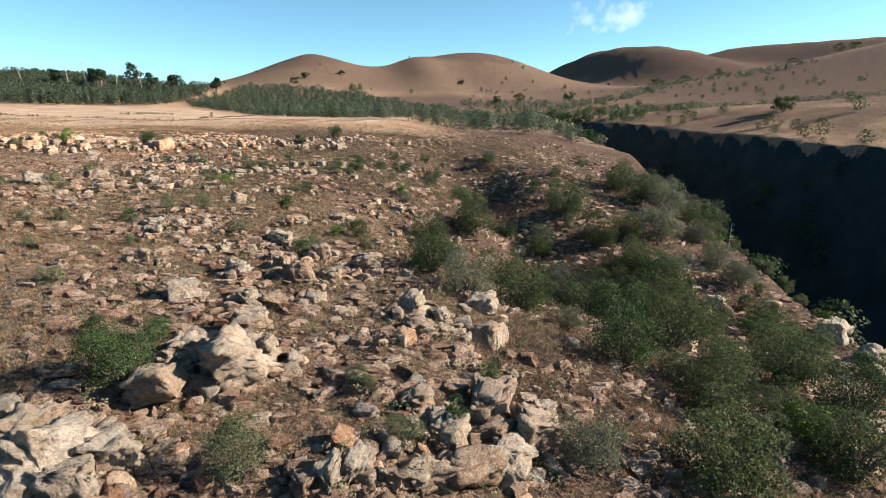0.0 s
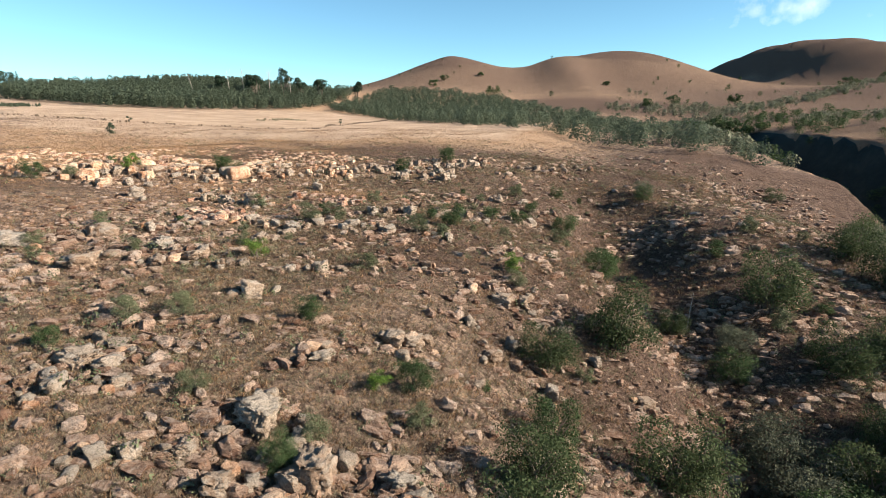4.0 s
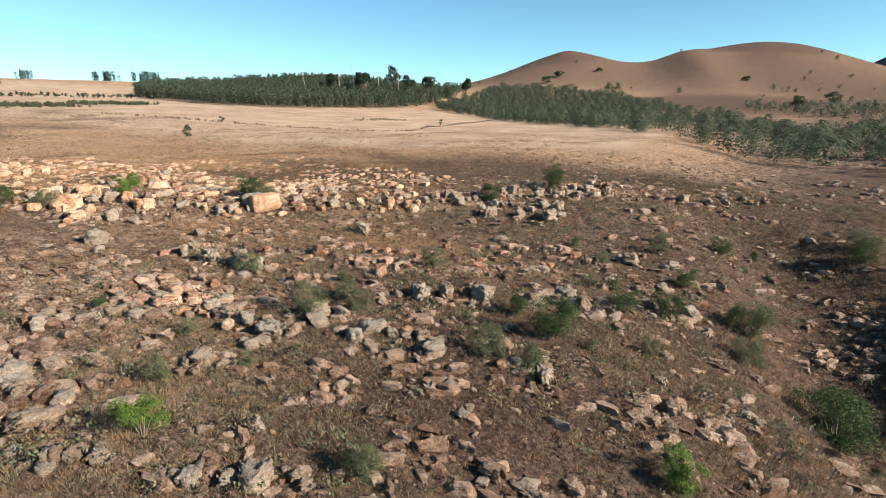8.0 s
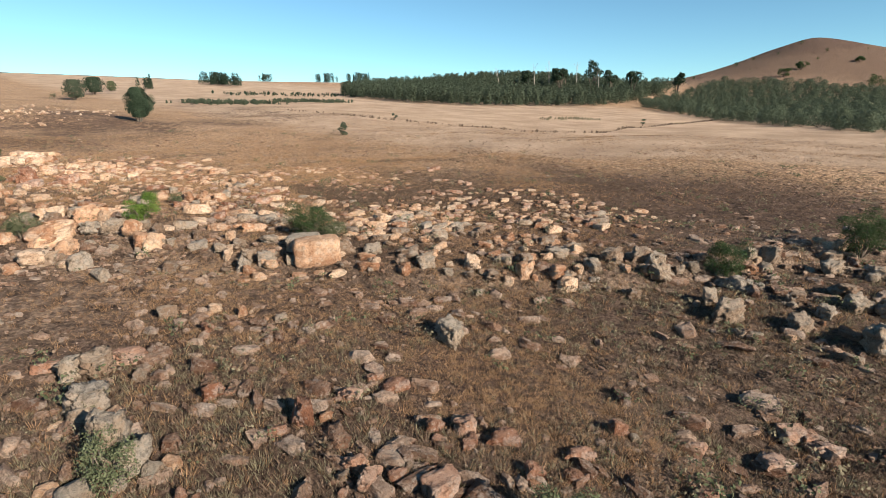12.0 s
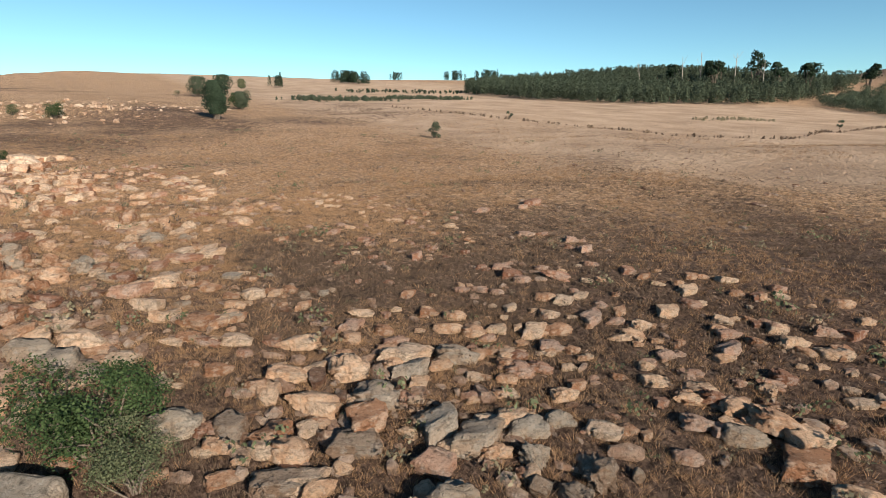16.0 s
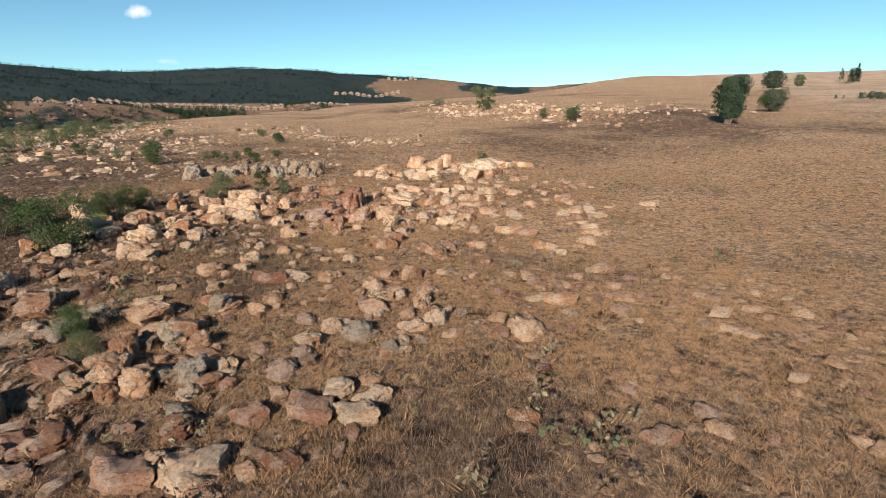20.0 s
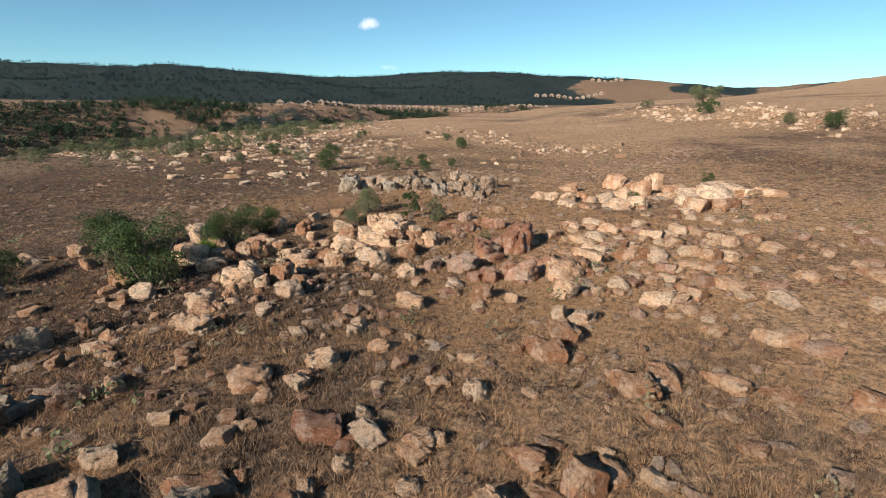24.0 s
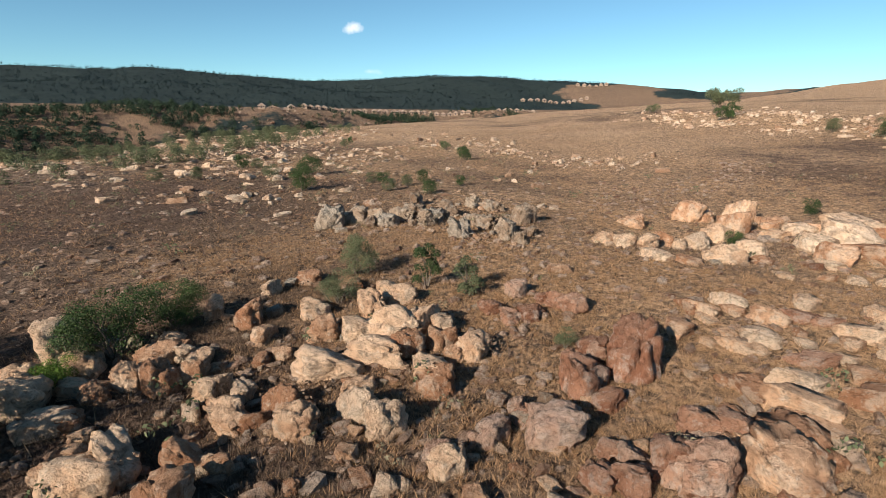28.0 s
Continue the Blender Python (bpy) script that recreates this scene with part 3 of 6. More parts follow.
STONES = {"sand": SANDSTONE, "grey": GREY_STONE, "red": RED_STONE}
ROCK_MESHES = {}
PLACED = []


RAGGED = [boulder_form(4, 200 + k, 9, 0.34, 0.75 + 0.08 * (k % 4), 0.8) for k in range(8)]


def rock_mesh(form, kind, set_of):
    key = (form, kind, set_of)
    if key not in ROCK_MESHES:
        v, f = {"large": FORMS, "rounded": ROUNDED, "ragged": RAGGED, "slab": SLABS, "small": MIDDLES}[set_of][form]
        ROCK_MESHES[key] = mesh_of("boulder", v, f, STONES[kind])
    return ROCK_MESHES[key]


def boulder(rng, x, y, size, kind, parent=None, slab=False, sink=0.14, tall=None, small=False):
    set_of, count = ("slab", len(SLABS)) if slab else ("small", len(MIDDLES)) if small or size < 0.5 else ("ragged", len(RAGGED)) if kind == "grey" and rng.uniform() < 0.6 else ("large", len(FORMS)) if kind == "grey" or x > -30 else ("rounded", len(ROUNDED))
    ob = new("boulder", rock_mesh(int(rng.integers(0, count)), kind, set_of))
    tall = tall or rng.uniform(0.9, 1.3)
    m = Matrix.Translation((x, y, float(land(x, y)) + size * (0.08 if slab else 0.30 * tall - sink))) @ Euler((rng.uniform(-0.22, 0.22), rng.uniform(-0.22, 0.22), 1.15 + 0.3 * rng.normal() if slab else rng.uniform(0, 6.28))).to_matrix().to_4x4()
    m = m @ Matrix.Diagonal((size * (1.12 if slab else 1.0), size * rng.uniform(0.75, 1.05), size * tall, 1))
    if parent is not None:
        ob.parent = parent
        ob.matrix_basis = parent.matrix_basis.inverted() @ m
    else:
        ob.matrix_basis = m
    return ob


def outcrop(seed, label, stones, kind="sand", slab=False, fill=2, tall=(0.8, 1.2), group="rock outcrops"):
    """A cluster of boulders: rows of x, y, size."""
    rng = np.random.default_rng(seed)
    cx, cy = np.mean([s[0] for s in stones]), np.mean([s[1] for s in stones])
    base = tagged(new("rock_outcrop"), label, "rock outcrop", group)
    base.matrix_basis = Matrix.Translation((cx, cy, float(land(cx, cy))))
    for x, y, size in stones:
        PLACED.append((x, y, size, slab))
        least = 0.9 if slab else 1.15
        stone = "grey" if x > -53 and kind == "sand" and rng.uniform() < 0.5 else kind
        boulder(rng, x, y, (least + 0.3 * (size - least) if size > least and y > 50 and x > -62 else size) * (1.06 if slab else 1.28 if x < -58 else 1.02), stone, base, slab, 0.18 if x < -53 else 0.10, float(rng.uniform(*tall)))
    for x, y, size in stones:
        for k in range((fill if x > -30 else 1) if size > 0.4 else 0):
            a, r = rng.uniform(0, 6.28), size * rng.uniform(0.55, 0.95)
            if slab and k:
                continue
            if slab:
                boulder(rng, x + 1.2 * r * math.cos(a), y + 1.2 * r * math.sin(a), size * rng.uniform(0.4, 0.8), kind, base, True, 0.14, float(rng.uniform(0.7, 1.1)))
                continue
            boulder(rng, x + r * math.cos(a), y + r * math.sin(a), min(0.95, size * rng.uniform(0.3, 0.65)), ("sand", "grey", kind, kind)[int(rng.integers(0, 4))], base, False, 0.16, float(rng.uniform(0.7, 1.1)), True)
    return base


def squared(level, seed, long, deep, high, power=0.36):
    """A rounded quarry-like block of the given size, worn on its faces."""
    v, f = ball(level)
    v = np.sign(v) * np.abs(v) ** power
    v = v / np.abs(v).max(0) * (long / 2, deep / 2, high / 2)
    n = v / np.linalg.norm(v, axis=1, keepdims=True)
    v = v + n * (0.07 * lump(v, 1.4, seed) + 0.045 * lump(v, 3.5, seed + 1) + 0.02 * lump(v, 8, seed + 2) - 0.10 * (0.12 - np.abs(lump(v, 1.1, seed + 3))).clip(0, 1) * 4)[:, None]
    return v, f


def block(seed, x, y, long, deep, high, turn, kind, label):
    v, f = squared(5, seed, long, deep, high)
    ob = new("boulder", mesh_of("boulder", v, f, STONES[kind]))
    ob.matrix_basis = Matrix.Translation((x, y, float(land(x, y)) + high * 0.22)) @ pose(0, 0, 0, 2, -3, turn)
    return tagged(ob, label, "boulder", "large boulders")


def slab_field(seed, label, cx, cy, rx, ry, turn, count, low, high):
    """Flat slabs in broken rows, level with the grass, over an oval of ground."""
    rng = np.random.default_rng(seed)
    base = tagged(new("rock_outcrop"), label, "rock outcrop", "rock outcrops")
    base.matrix_basis = Matrix.Translation((cx, cy, float(land(cx, cy))))
    c, s = math.cos(math.radians(turn)), math.sin(math.radians(turn))
    for _ in range(count):
        a, r = rng.uniform(0, 6.28), math.sqrt(rng.uniform())
        u, v = rx * r * math.cos(a), ry * r * math.sin(a)
        v = 1.1 * round(v / 1.1) + 0.2 * rng.normal()
        x, y = cx + u * c - v * s, cy + u * s + v * c
        boulder(rng, x, y, float(low + (high - low) * rng.uniform() ** 2), ("sand", "sand", "red")[int(rng.integers(0, 3))], base, True, 0.14, float(rng.uniform(0.7, 1.1)))
    return base


def ledge_blocks():
    """The unbroken run of blocks that makes the long ledge."""
    rng = np.random.default_rng(15)
    base = tagged(new("rock_ledge"), "long low ledge of jointed sandstone blocks", "rock ledge", "rock outcrops")
    base.matrix_basis = Matrix.Translation((-30.0, 77.0, float(land(-30.0, 77.0))))
    for (ax, ay), (bx, by) in zip(LEDGE[1:], LEDGE[2:]):
        n = int(math.hypot(bx - ax, by - ay) / 0.6)
        for k in range(n):
            t = (k + rng.uniform(0, 1)) / n
            x, y = ax + (bx - ax) * t + 0.55 * rng.normal(), ay + (by - ay) * t + 0.55 * rng.normal()
            boulder(rng, x, y, float(0.35 + 0.75 * rng.uniform() ** 1.6), ("sand", "grey", "grey")[int(rng.integers(0, 3))], base)


def rock_density(x, y):
    u, s = x - np.interp(y, BROW_Y, BROW_X), beyond(x, y)
    patch = grain(x, y, 9, 41) * 0.4 + grain(x, y, 3.5, 42) * 0.3 + grain(0.25 * (x + 0.2 * y), y - 0.2 * x, 2.2, 43) * 0.55
    slope = smooth(-44, -30, u) * smooth(40, 30, u) * smooth(130, 105, y)
    plain = 0.10 + 0.5 * smooth(95, 60, y) * smooth(-95, -75, x) * smooth(30, 50, y)
    ly = np.interp(x, [p[0] for p in LEDGE], [p[1] for p in LEDGE])
    band = np.exp(-((y - ly) / 4.0) ** 2) * smooth(8, -4, x)
    slope = slope * (1 - 0.82 * smooth(55, 63, y) * smooth(6, -2, u))
    return np.clip((slope * 0.56 * (1 - 0.30 * smooth(2, 10, u) * smooth(62, 70, y)) + plain * 0.45 + band * 0.5) * (0.55 + patch) * smooth(8, 0, s), 0, 1)


def far_stone_density(x, y):
    """The rock fields on the rise to the west and on the spur above the gorge."""
    def along(ax, ay, bx, by, wide):
        t = np.clip(((x - ax) * (bx - ax) + (y - ay) * (by - ay)) / ((bx - ax) ** 2 + (by - ay) ** 2), 0, 1)
        return np.exp(-((np.hypot(x - ax - t * (bx - ax), y - ay - t * (by - ay)) / wide) ** 2))

    d = 2.0 * along(-172, 28, -136, 72, 6) + 1.6 * along(-128, -46, -74, -8, 14) + 0.8 * along(-120, -35, -82, 30, 15) + 1.0 * along(-121, 14, -110, 46, 5) + 0.35 * along(-190, 20, -150, 85, 10)
    return np.clip(d * (0.6 + 0.8 * grain(x, y, 6, 71)), 0, 1)


def stone_groups(rng, x, y, size, limit):
    groups = []
    for forms, some in ((CHIPS, size < 0.55 * limit), (PEBBLES, (size >= 0.55 * limit) & (size < 1.25 * limit)), (MIDDLES, size >= 1.25 * limit)):
        which = rng.integers(0, len(forms), len(x))
        for k, (v, f) in enumerate(forms):
            take = some & (which == k)
            n = int(take.sum())
            if not n:
                continue
            px, py, sz = x[take], y[take], size[take]
            places = np.stack([px, py, land(px, py) + sz * 0.05], -1)
            squash = np.stack([rng.uniform(0.9, 1.35, n), rng.uniform(0.45, 0.95, n), rng.uniform(0.5, 1.15, n)], -1)
            turns = np.where(rng.uniform(0, 1, n) < 0.65, 0.2 + 0.35 * rng.normal(size=n), rng.uniform(0, 6.28, n))
            groups.append(spread(v, f, places, sz, turns, rng.uniform(-0.45, 0.45, n), squash))
    return groups


def loose_stones():
    rng = np.random.default_rng(7)
    x, y = scatter(rng, 320000, -112, 36, 4, 122)
    keep = rng.uniform(0, 1, len(x)) < rock_density(x, y)
    x, y = x[keep], y[keep]
    size = 0.09 + 0.95 * rng.uniform(0, 1, len(x)) ** 5.5 * (0.45 + 0.55 * smooth(-40, -25, x - np.interp(y, BROW_Y, BROW_X)))
    size = size * (1 + 0.1 * smooth(2, 8, x - np.interp(y, BROW_Y, BROW_X)) * smooth(60, 68, y))
    ob = gathered("loose_stones", stone_groups(rng, x, y, size, 0.95), LOOSE_STONE, False)
    tagged(ob, "loose pale sandstone rubble strewn over the red soil", "stones", kind="stuff")
    x, y = scatter(rng, 34000, -195, -70, -60, 95)
    keep = rng.uniform(0, 1, len(x)) < far_stone_density(x, y) * 0.55
    x, y = x[keep], y[keep]
    size = 0.25 + 0.95 * rng.uniform(0, 1, len(x)) ** 2.2
    ob = gathered("far_stones", stone_groups(rng, x, y, size, 0.9), PALE_STONE, False)
    tagged(ob, "pale sandstone boulders along the distant rise", "stones", kind="stuff")


loose_stones()

ledge_blocks()



# the outcrops: each boulder by x, y and width
outcrop(21, "main outcrop of tumbled rounded sandstone boulders", [(-60.3, 54.3, 1.35), (-60.5, 55.6, 0.90), (-61.5, 57.6, 0.97), (-61.9, 56.5, 0.87), (-62.3, 56.7, 0.64), (-62.5, 57.3, 0.78), (-62.1, 57.9, 0.66), (-62.5, 55.7, 0.57), (-64.1, 54.9, 0.81), (-64.6, 56.2, 0.94), (-64.2, 57.4, 0.71), (-66.0, 54.8, 0.65), (-64.0, 58.5, 0.51), (-62.1, 58.8, 0.71), (-61.7, 60.1, 0.97), (-62.4, 59.4, 0.55), (-62.7, 60.6, 0.70), (-62.0, 60.6, 0.56), (-62.2, 61.6, 0.71), (-63.5, 58.4, 0.44), (-59.8, 59.8, 1.20), (-60.5, 60.9, 0.76), (-60.7, 61.8, 0.37), (-59.3, 55.3, 0.91), (-59.1, 56.4, 1.01), (-59.3, 57.6, 0.94), (-59.7, 57.8, 0.57), (-60.2, 56.6, 0.85), (-60.3, 57.1, 0.51), (-61.0, 57.0, 0.84), (-59.4, 60.0, 1.06)], "sand", False)
outcrop(22, "big pale boulders of the main outcrop with shadowed gaps", [(-66.0, 56.9, 0.77), (-65.3, 58.5, 0.80), (-64.1, 60.2, 1.35), (-65.9, 59.2, 1.01), (-65.2, 60.7, 1.17), (-66.3, 60.3, 1.25), (-67.2, 60.2, 1.35), (-67.5, 60.6, 0.74), (-67.0, 61.3, 0.59), (-67.1, 62.1, 0.83), (-66.0, 60.9, 0.79), (-65.6, 62.0, 0.87), (-65.3, 62.5, 0.71), (-66.6, 61.9, 0.48), (-63.4, 62.1, 0.65), (-63.4, 62.8, 0.75), (-62.4, 61.7, 0.76), (-62.4, 63.0, 0.32), (-63.4, 64.5, 0.64), (-68.3, 58.3, 0.90), (-67.5, 54.8, 0.80), (-68.5, 57.6, 0.77), (-67.9, 56.3, 0.80), (-67.2, 58.2, 0.90)], "sand", False)
outcrop(23, "orange-red sandstone boulders in dry grass", [(-69.4, 60.9, 0.57), (-69.3, 61.6, 0.66), (-69.8, 62.0, 0.66), (-71.1, 61.7, 0.60), (-71.0, 62.2, 0.70), (-71.1, 62.7, 0.70), (-70.9, 60.8, 0.61), (-64.7, 64.4, 0.66), (-65.8, 64.2, 0.50), (-65.7, 64.7, 0.57), (-65.5, 65.2, 1.04), (-67.5, 64.7, 1.13), (-69.2, 64.1, 0.67), (-69.2, 65.3, 1.35), (-69.3, 64.4, 0.61), (-68.9, 64.4, 0.50), (-65.7, 66.3, 0.51), (-65.8, 66.6, 0.51), (-66.0, 67.2, 0.75), (-65.9, 67.8, 1.00), (-67.4, 67.3, 0.69), (-67.7, 67.8, 0.70), (-65.6, 67.1, 0.49), (-65.0, 67.0, 0.58), (-64.8, 66.5, 0.58), (-67.2, 65.6, 0.65)], "red", False)
outcrop(24, "pale layered slabs in rows across the grass", [(-71.6, 65.5, 0.95), (-73.1, 65.6, 0.95), (-74.3, 66.0, 0.95), (-72.1, 67.4, 0.95), (-73.6, 67.3, 0.95), (-71.3, 66.9, 0.85), (-73.2, 65.2, 0.85), (-73.7, 69.2, 0.95), (-75.7, 69.6, 0.95), (-75.6, 70.5, 0.95), (-75.5, 71.4, 0.95), (-74.6, 72.1, 0.95), (-76.9, 72.1, 0.95), (-70.4, 69.7, 0.95), (-70.8, 70.6, 0.95), (-72.2, 71.3, 0.95), (-72.1, 72.0, 0.95), (-72.6, 72.6, 0.95), (-73.1, 70.4, 0.95), (-70.6, 72.6, 0.76), (-70.5, 72.0, 0.84), (-68.4, 70.8, 0.55), (-68.5, 71.4, 0.69), (-68.8, 71.8, 0.63), (-66.8, 72.4, 0.95), (-67.8, 72.9, 0.95), (-63.6, 71.4, 0.89)], "sand", True, 1)
outcrop(25, "rounded sandstone boulders with bare soil between", [(-59.2, 63.5, 0.81), (-58.9, 62.2, 0.70), (-57.2, 61.6, 0.95), (-56.4, 58.6, 0.84), (-59.7, 62.2, 0.83), (-60.0, 63.0, 0.69), (-58.4, 61.1, 0.50), (-59.0, 67.2, 0.38), (-55.8, 63.2, 0.62), (-55.9, 64.3, 0.85), (-55.7, 64.0, 0.58), (-57.5, 59.8, 0.40), (-64.0, 61.4, 0.64), (-65.2, 69.9, 0.67), (-63.4, 70.8, 0.57), (-65.3, 70.9, 0.44), (-61.1, 67.0, 0.76), (-63.0, 67.1, 0.48), (-63.2, 68.0, 0.62), (-63.6, 68.9, 0.41), (-66.2, 70.5, 0.41)], "sand", False)
outcrop(26, "tilted orange bedrock shelves split by dark cracks", [(-70.2, 68.4, 1.01), (-69.1, 68.7, 1.26), (-68.6, 68.9, 1.11), (-66.9, 68.8, 1.35), (-67.7, 68.8, 1.34), (-67.3, 68.2, 0.69), (-68.2, 67.7, 0.53)], "sand", True, 1)
outcrop(27, "pale layered slab rising out of the grass", [(-69.5, 67.3, 0.54), (-69.4, 66.5, 0.40), (-71.5, 69.4, 0.79)], "sand", True, 1)
outcrop(28, "cluster of upright grey boulders with bushes between", [(-75.4, 49.3, 0.89), (-76.7, 49.9, 1.03), (-80.2, 47.5, 1.03), (-77.7, 49.7, 1.26), (-79.0, 51.0, 1.06), (-81.9, 50.4, 1.01), (-81.7, 51.9, 1.05), (-80.0, 55.1, 1.00), (-77.6, 55.7, 0.86), (-77.7, 57.0, 0.76), (-73.3, 48.3, 1.18), (-74.9, 48.2, 1.22), (-74.8, 49.6, 0.87), (-75.5, 54.7, 0.88), (-76.4, 56.6, 1.03), (-76.3, 57.4, 0.74), (-77.7, 54.5, 1.12), (-77.7, 51.2, 0.90), (-75.5, 50.2, 0.93), (-76.6, 51.5, 0.92), (-78.1, 53.5, 0.86)], "grey", False, 2, (0.9, 1.35))
outcrop(29, "broad sandstone outcrop with orange faces", [(-84.3, 59.1, 1.20), (-78.9, 59.9, 0.78), (-79.0, 60.8, 0.86), (-79.6, 61.5, 0.99), (-81.1, 61.7, 0.92), (-81.1, 62.4, 0.69), (-82.2, 62.8, 1.23), (-84.0, 63.1, 1.14), (-86.3, 63.3, 1.35), (-80.1, 64.4, 1.32), (-81.7, 64.9, 1.18), (-88.8, 61.2, 1.35), (-89.6, 62.8, 1.35), (-88.7, 64.6, 1.35), (-88.0, 60.5, 1.35)], "sand", False)
outcrop(30, "pale layered bedrock slabs", [(-85.2, 66.8, 1.91), (-87.5, 66.9, 2.05), (-83.9, 67.7, 1.82), (-86.5, 68.1, 2.29), (-84.6, 68.8, 1.86), (-87.5, 66.0, 1.60), (-89.4, 68.6, 2.01), (-89.2, 67.6, 2.00), (-81.2, 65.6, 0.77), (-77.9, 62.6, 1.16), (-78.4, 63.8, 0.70)], "sand", True, 1)
outcrop(31, "sandstone boulders at the end of the main outcrop", [(-53.3, 66.2, 0.60), (-53.7, 64.0, 0.70), (-54.8, 66.1, 0.42), (-56.8, 62.8, 0.87), (-55.7, 57.4, 0.71), (-56.3, 56.5, 0.95), (-56.1, 53.4, 0.95), (-56.4, 51.0, 0.93), (-54.2, 60.5, 0.69), (-56.9, 68.5, 0.81), (-58.3, 68.8, 0.48), (-57.0, 70.3, 0.30)], "sand", False)
outcrop(32, "rounded pale slabs in rows across the grass", [(-55.3, 68.1, 0.95), (-60.9, 71.9, 0.95), (-61.1, 72.5, 0.37), (-59.4, 70.8, 0.46), (-69.1, 73.7, 0.95), (-62.1, 75.5, 0.95), (-61.3, 74.5, 0.83), (-60.6, 74.2, 0.95), (-65.9, 75.7, 0.84)], "sand", True, 1)
outcrop(33, "large rounded sandstone boulders tumbled together", [(-51.1, 68.3, 0.78), (-51.5, 65.6, 0.77), (-52.9, 60.6, 0.95), (-52.8, 63.8, 0.63), (-54.4, 61.9, 0.71), (-52.9, 54.8, 0.95), (-49.0, 71.7, 0.95), (-48.9, 72.6, 0.95), (-49.3, 72.9, 0.82), (-49.5, 73.4, 0.71), (-49.8, 71.1, 0.85), (-50.8, 70.9, 0.77), (-50.9, 71.4, 0.83), (-50.7, 72.4, 0.60), (-50.1, 73.7, 0.54), (-48.3, 71.5, 0.61), (-48.0, 71.6, 0.51), (-48.4, 72.3, 0.58), (-52.7, 71.2, 0.80), (-52.9, 72.2, 0.55), (-50.0, 68.5, 0.95), (-54.6, 50.5, 0.95)], "sand", False)
outcrop(34, "rounded sandstone boulders in straw-coloured grass", [(-56.2, 72.3, 0.63), (-56.4, 72.5, 0.34), (-52.5, 74.9, 0.54), (-52.1, 76.8, 0.45), (-55.3, 75.4, 0.62), (-55.0, 76.3, 0.59), (-53.9, 76.3, 0.46), (-53.9, 77.2, 0.68), (-54.5, 77.1, 0.46), (-55.2, 74.1, 0.41), (-52.4, 76.9, 0.28)], "sand", False)
outcrop(35, "flat rounded slabs sunk in the grass", [(-52.5, 75.7, 0.87), (-55.6, 74.4, 0.72), (-57.2, 74.9, 0.95), (-57.7, 75.1, 0.61), (-63.3, 78.0, 0.93), (-65.1, 79.5, 0.95), (-66.8, 79.4, 0.95), (-67.8, 79.2, 0.91), (-58.5, 78.4, 0.69), (-56.6, 79.8, 0.83), (-54.2, 79.5, 0.95), (-58.0, 79.8, 0.40), (-70.5, 78.1, 0.95), (-74.0, 81.6, 0.95), (-57.9, 76.8, 0.48), (-62.0, 71.6, 0.95), (-59.5, 66.2, 0.75), (-63.7, 66.4, 0.73)], "sand", True, 1)
outcrop(36, "flat pale slabs and rounded stones in tall dry grass", [(-48.4, 74.1, 0.67), (-47.2, 75.7, 0.98), (-46.9, 76.3, 0.49), (-45.7, 75.1, 0.82), (-45.5, 76.0, 0.45), (-45.6, 77.4, 0.44), (-44.3, 77.1, 0.64), (-47.1, 77.7, 0.57), (-46.7, 78.2, 0.47), (-46.9, 78.9, 0.26), (-45.5, 78.1, 0.68), (-45.6, 78.6, 0.35), (-45.4, 79.2, 0.42), (-45.0, 79.5, 0.33), (-44.2, 79.2, 0.46), (-44.6, 78.7, 0.33), (-44.8, 80.1, 0.41)], "sand", True)
outcrop(37, "flat reddish slabs half hidden in the grass", [(-45.1, 81.4, 0.26), (-46.6, 84.4, 0.58), (-47.3, 85.6, 0.53), (-47.2, 82.9, 0.36), (-46.4, 82.9, 0.34), (-46.3, 86.6, 0.38), (-47.0, 90.3, 0.72), (-43.9, 86.6, 0.64), (-43.0, 86.4, 0.76), (-42.6, 84.7, 0.55), (-42.1, 87.6, 0.99), (-44.6, 82.3, 0.33), (-43.9, 90.8, 0.66), (-47.1, 81.5, 0.39), (-44.4, 86.0, 0.43), (-51.7, 94.5, 0.96), (-45.3, 91.4, 0.57), (-51.5, 91.0, 0.58), (-56.6, 78.0, 0.63)], "red", True)
outcrop(38, "weathered orange sandstone boulders beside the big block", [(-40.1, 71.5, 1.05), (-35.4, 74.8, 1.16), (-34.4, 73.8, 1.19), (-35.1, 74.2, 0.96), (-33.9, 76.2, 1.35), (-33.2, 76.8, 0.70), (-36.7, 77.2, 0.70), (-36.0, 76.3, 0.66)], "sand", False, 1, (0.55, 0.8))
outcrop(39, "line of sandstone boulders along the low ledge", [(-35.2, 78.3, 0.96), (-35.1, 79.1, 1.13), (-34.4, 81.8, 1.00), (-34.1, 81.1, 0.81), (-35.4, 81.1, 0.63), (-34.5, 78.8, 0.61), (-33.8, 78.1, 0.71), (-33.1, 77.9, 0.42), (-32.8, 80.7, 0.56), (-32.5, 81.2, 0.56), (-32.6, 82.2, 0.89), (-32.5, 80.0, 0.84), (-32.1, 80.9, 0.83), (-31.2, 80.6, 0.57), (-30.8, 81.3, 0.59), (-31.8, 81.9, 0.42), (-30.8, 83.0, 1.28), (-30.4, 83.6, 0.65), (-31.1, 79.3, 0.92), (-30.5, 78.8, 0.75), (-29.6, 82.4, 0.89), (-28.9, 81.7, 1.23), (-28.7, 82.8, 1.03), (-29.2, 83.5, 0.72), (-29.2, 84.2, 0.66), (-30.3, 85.1, 0.71), (-29.1, 81.0, 0.81)], "sand", False, 1, (0.55, 0.8))
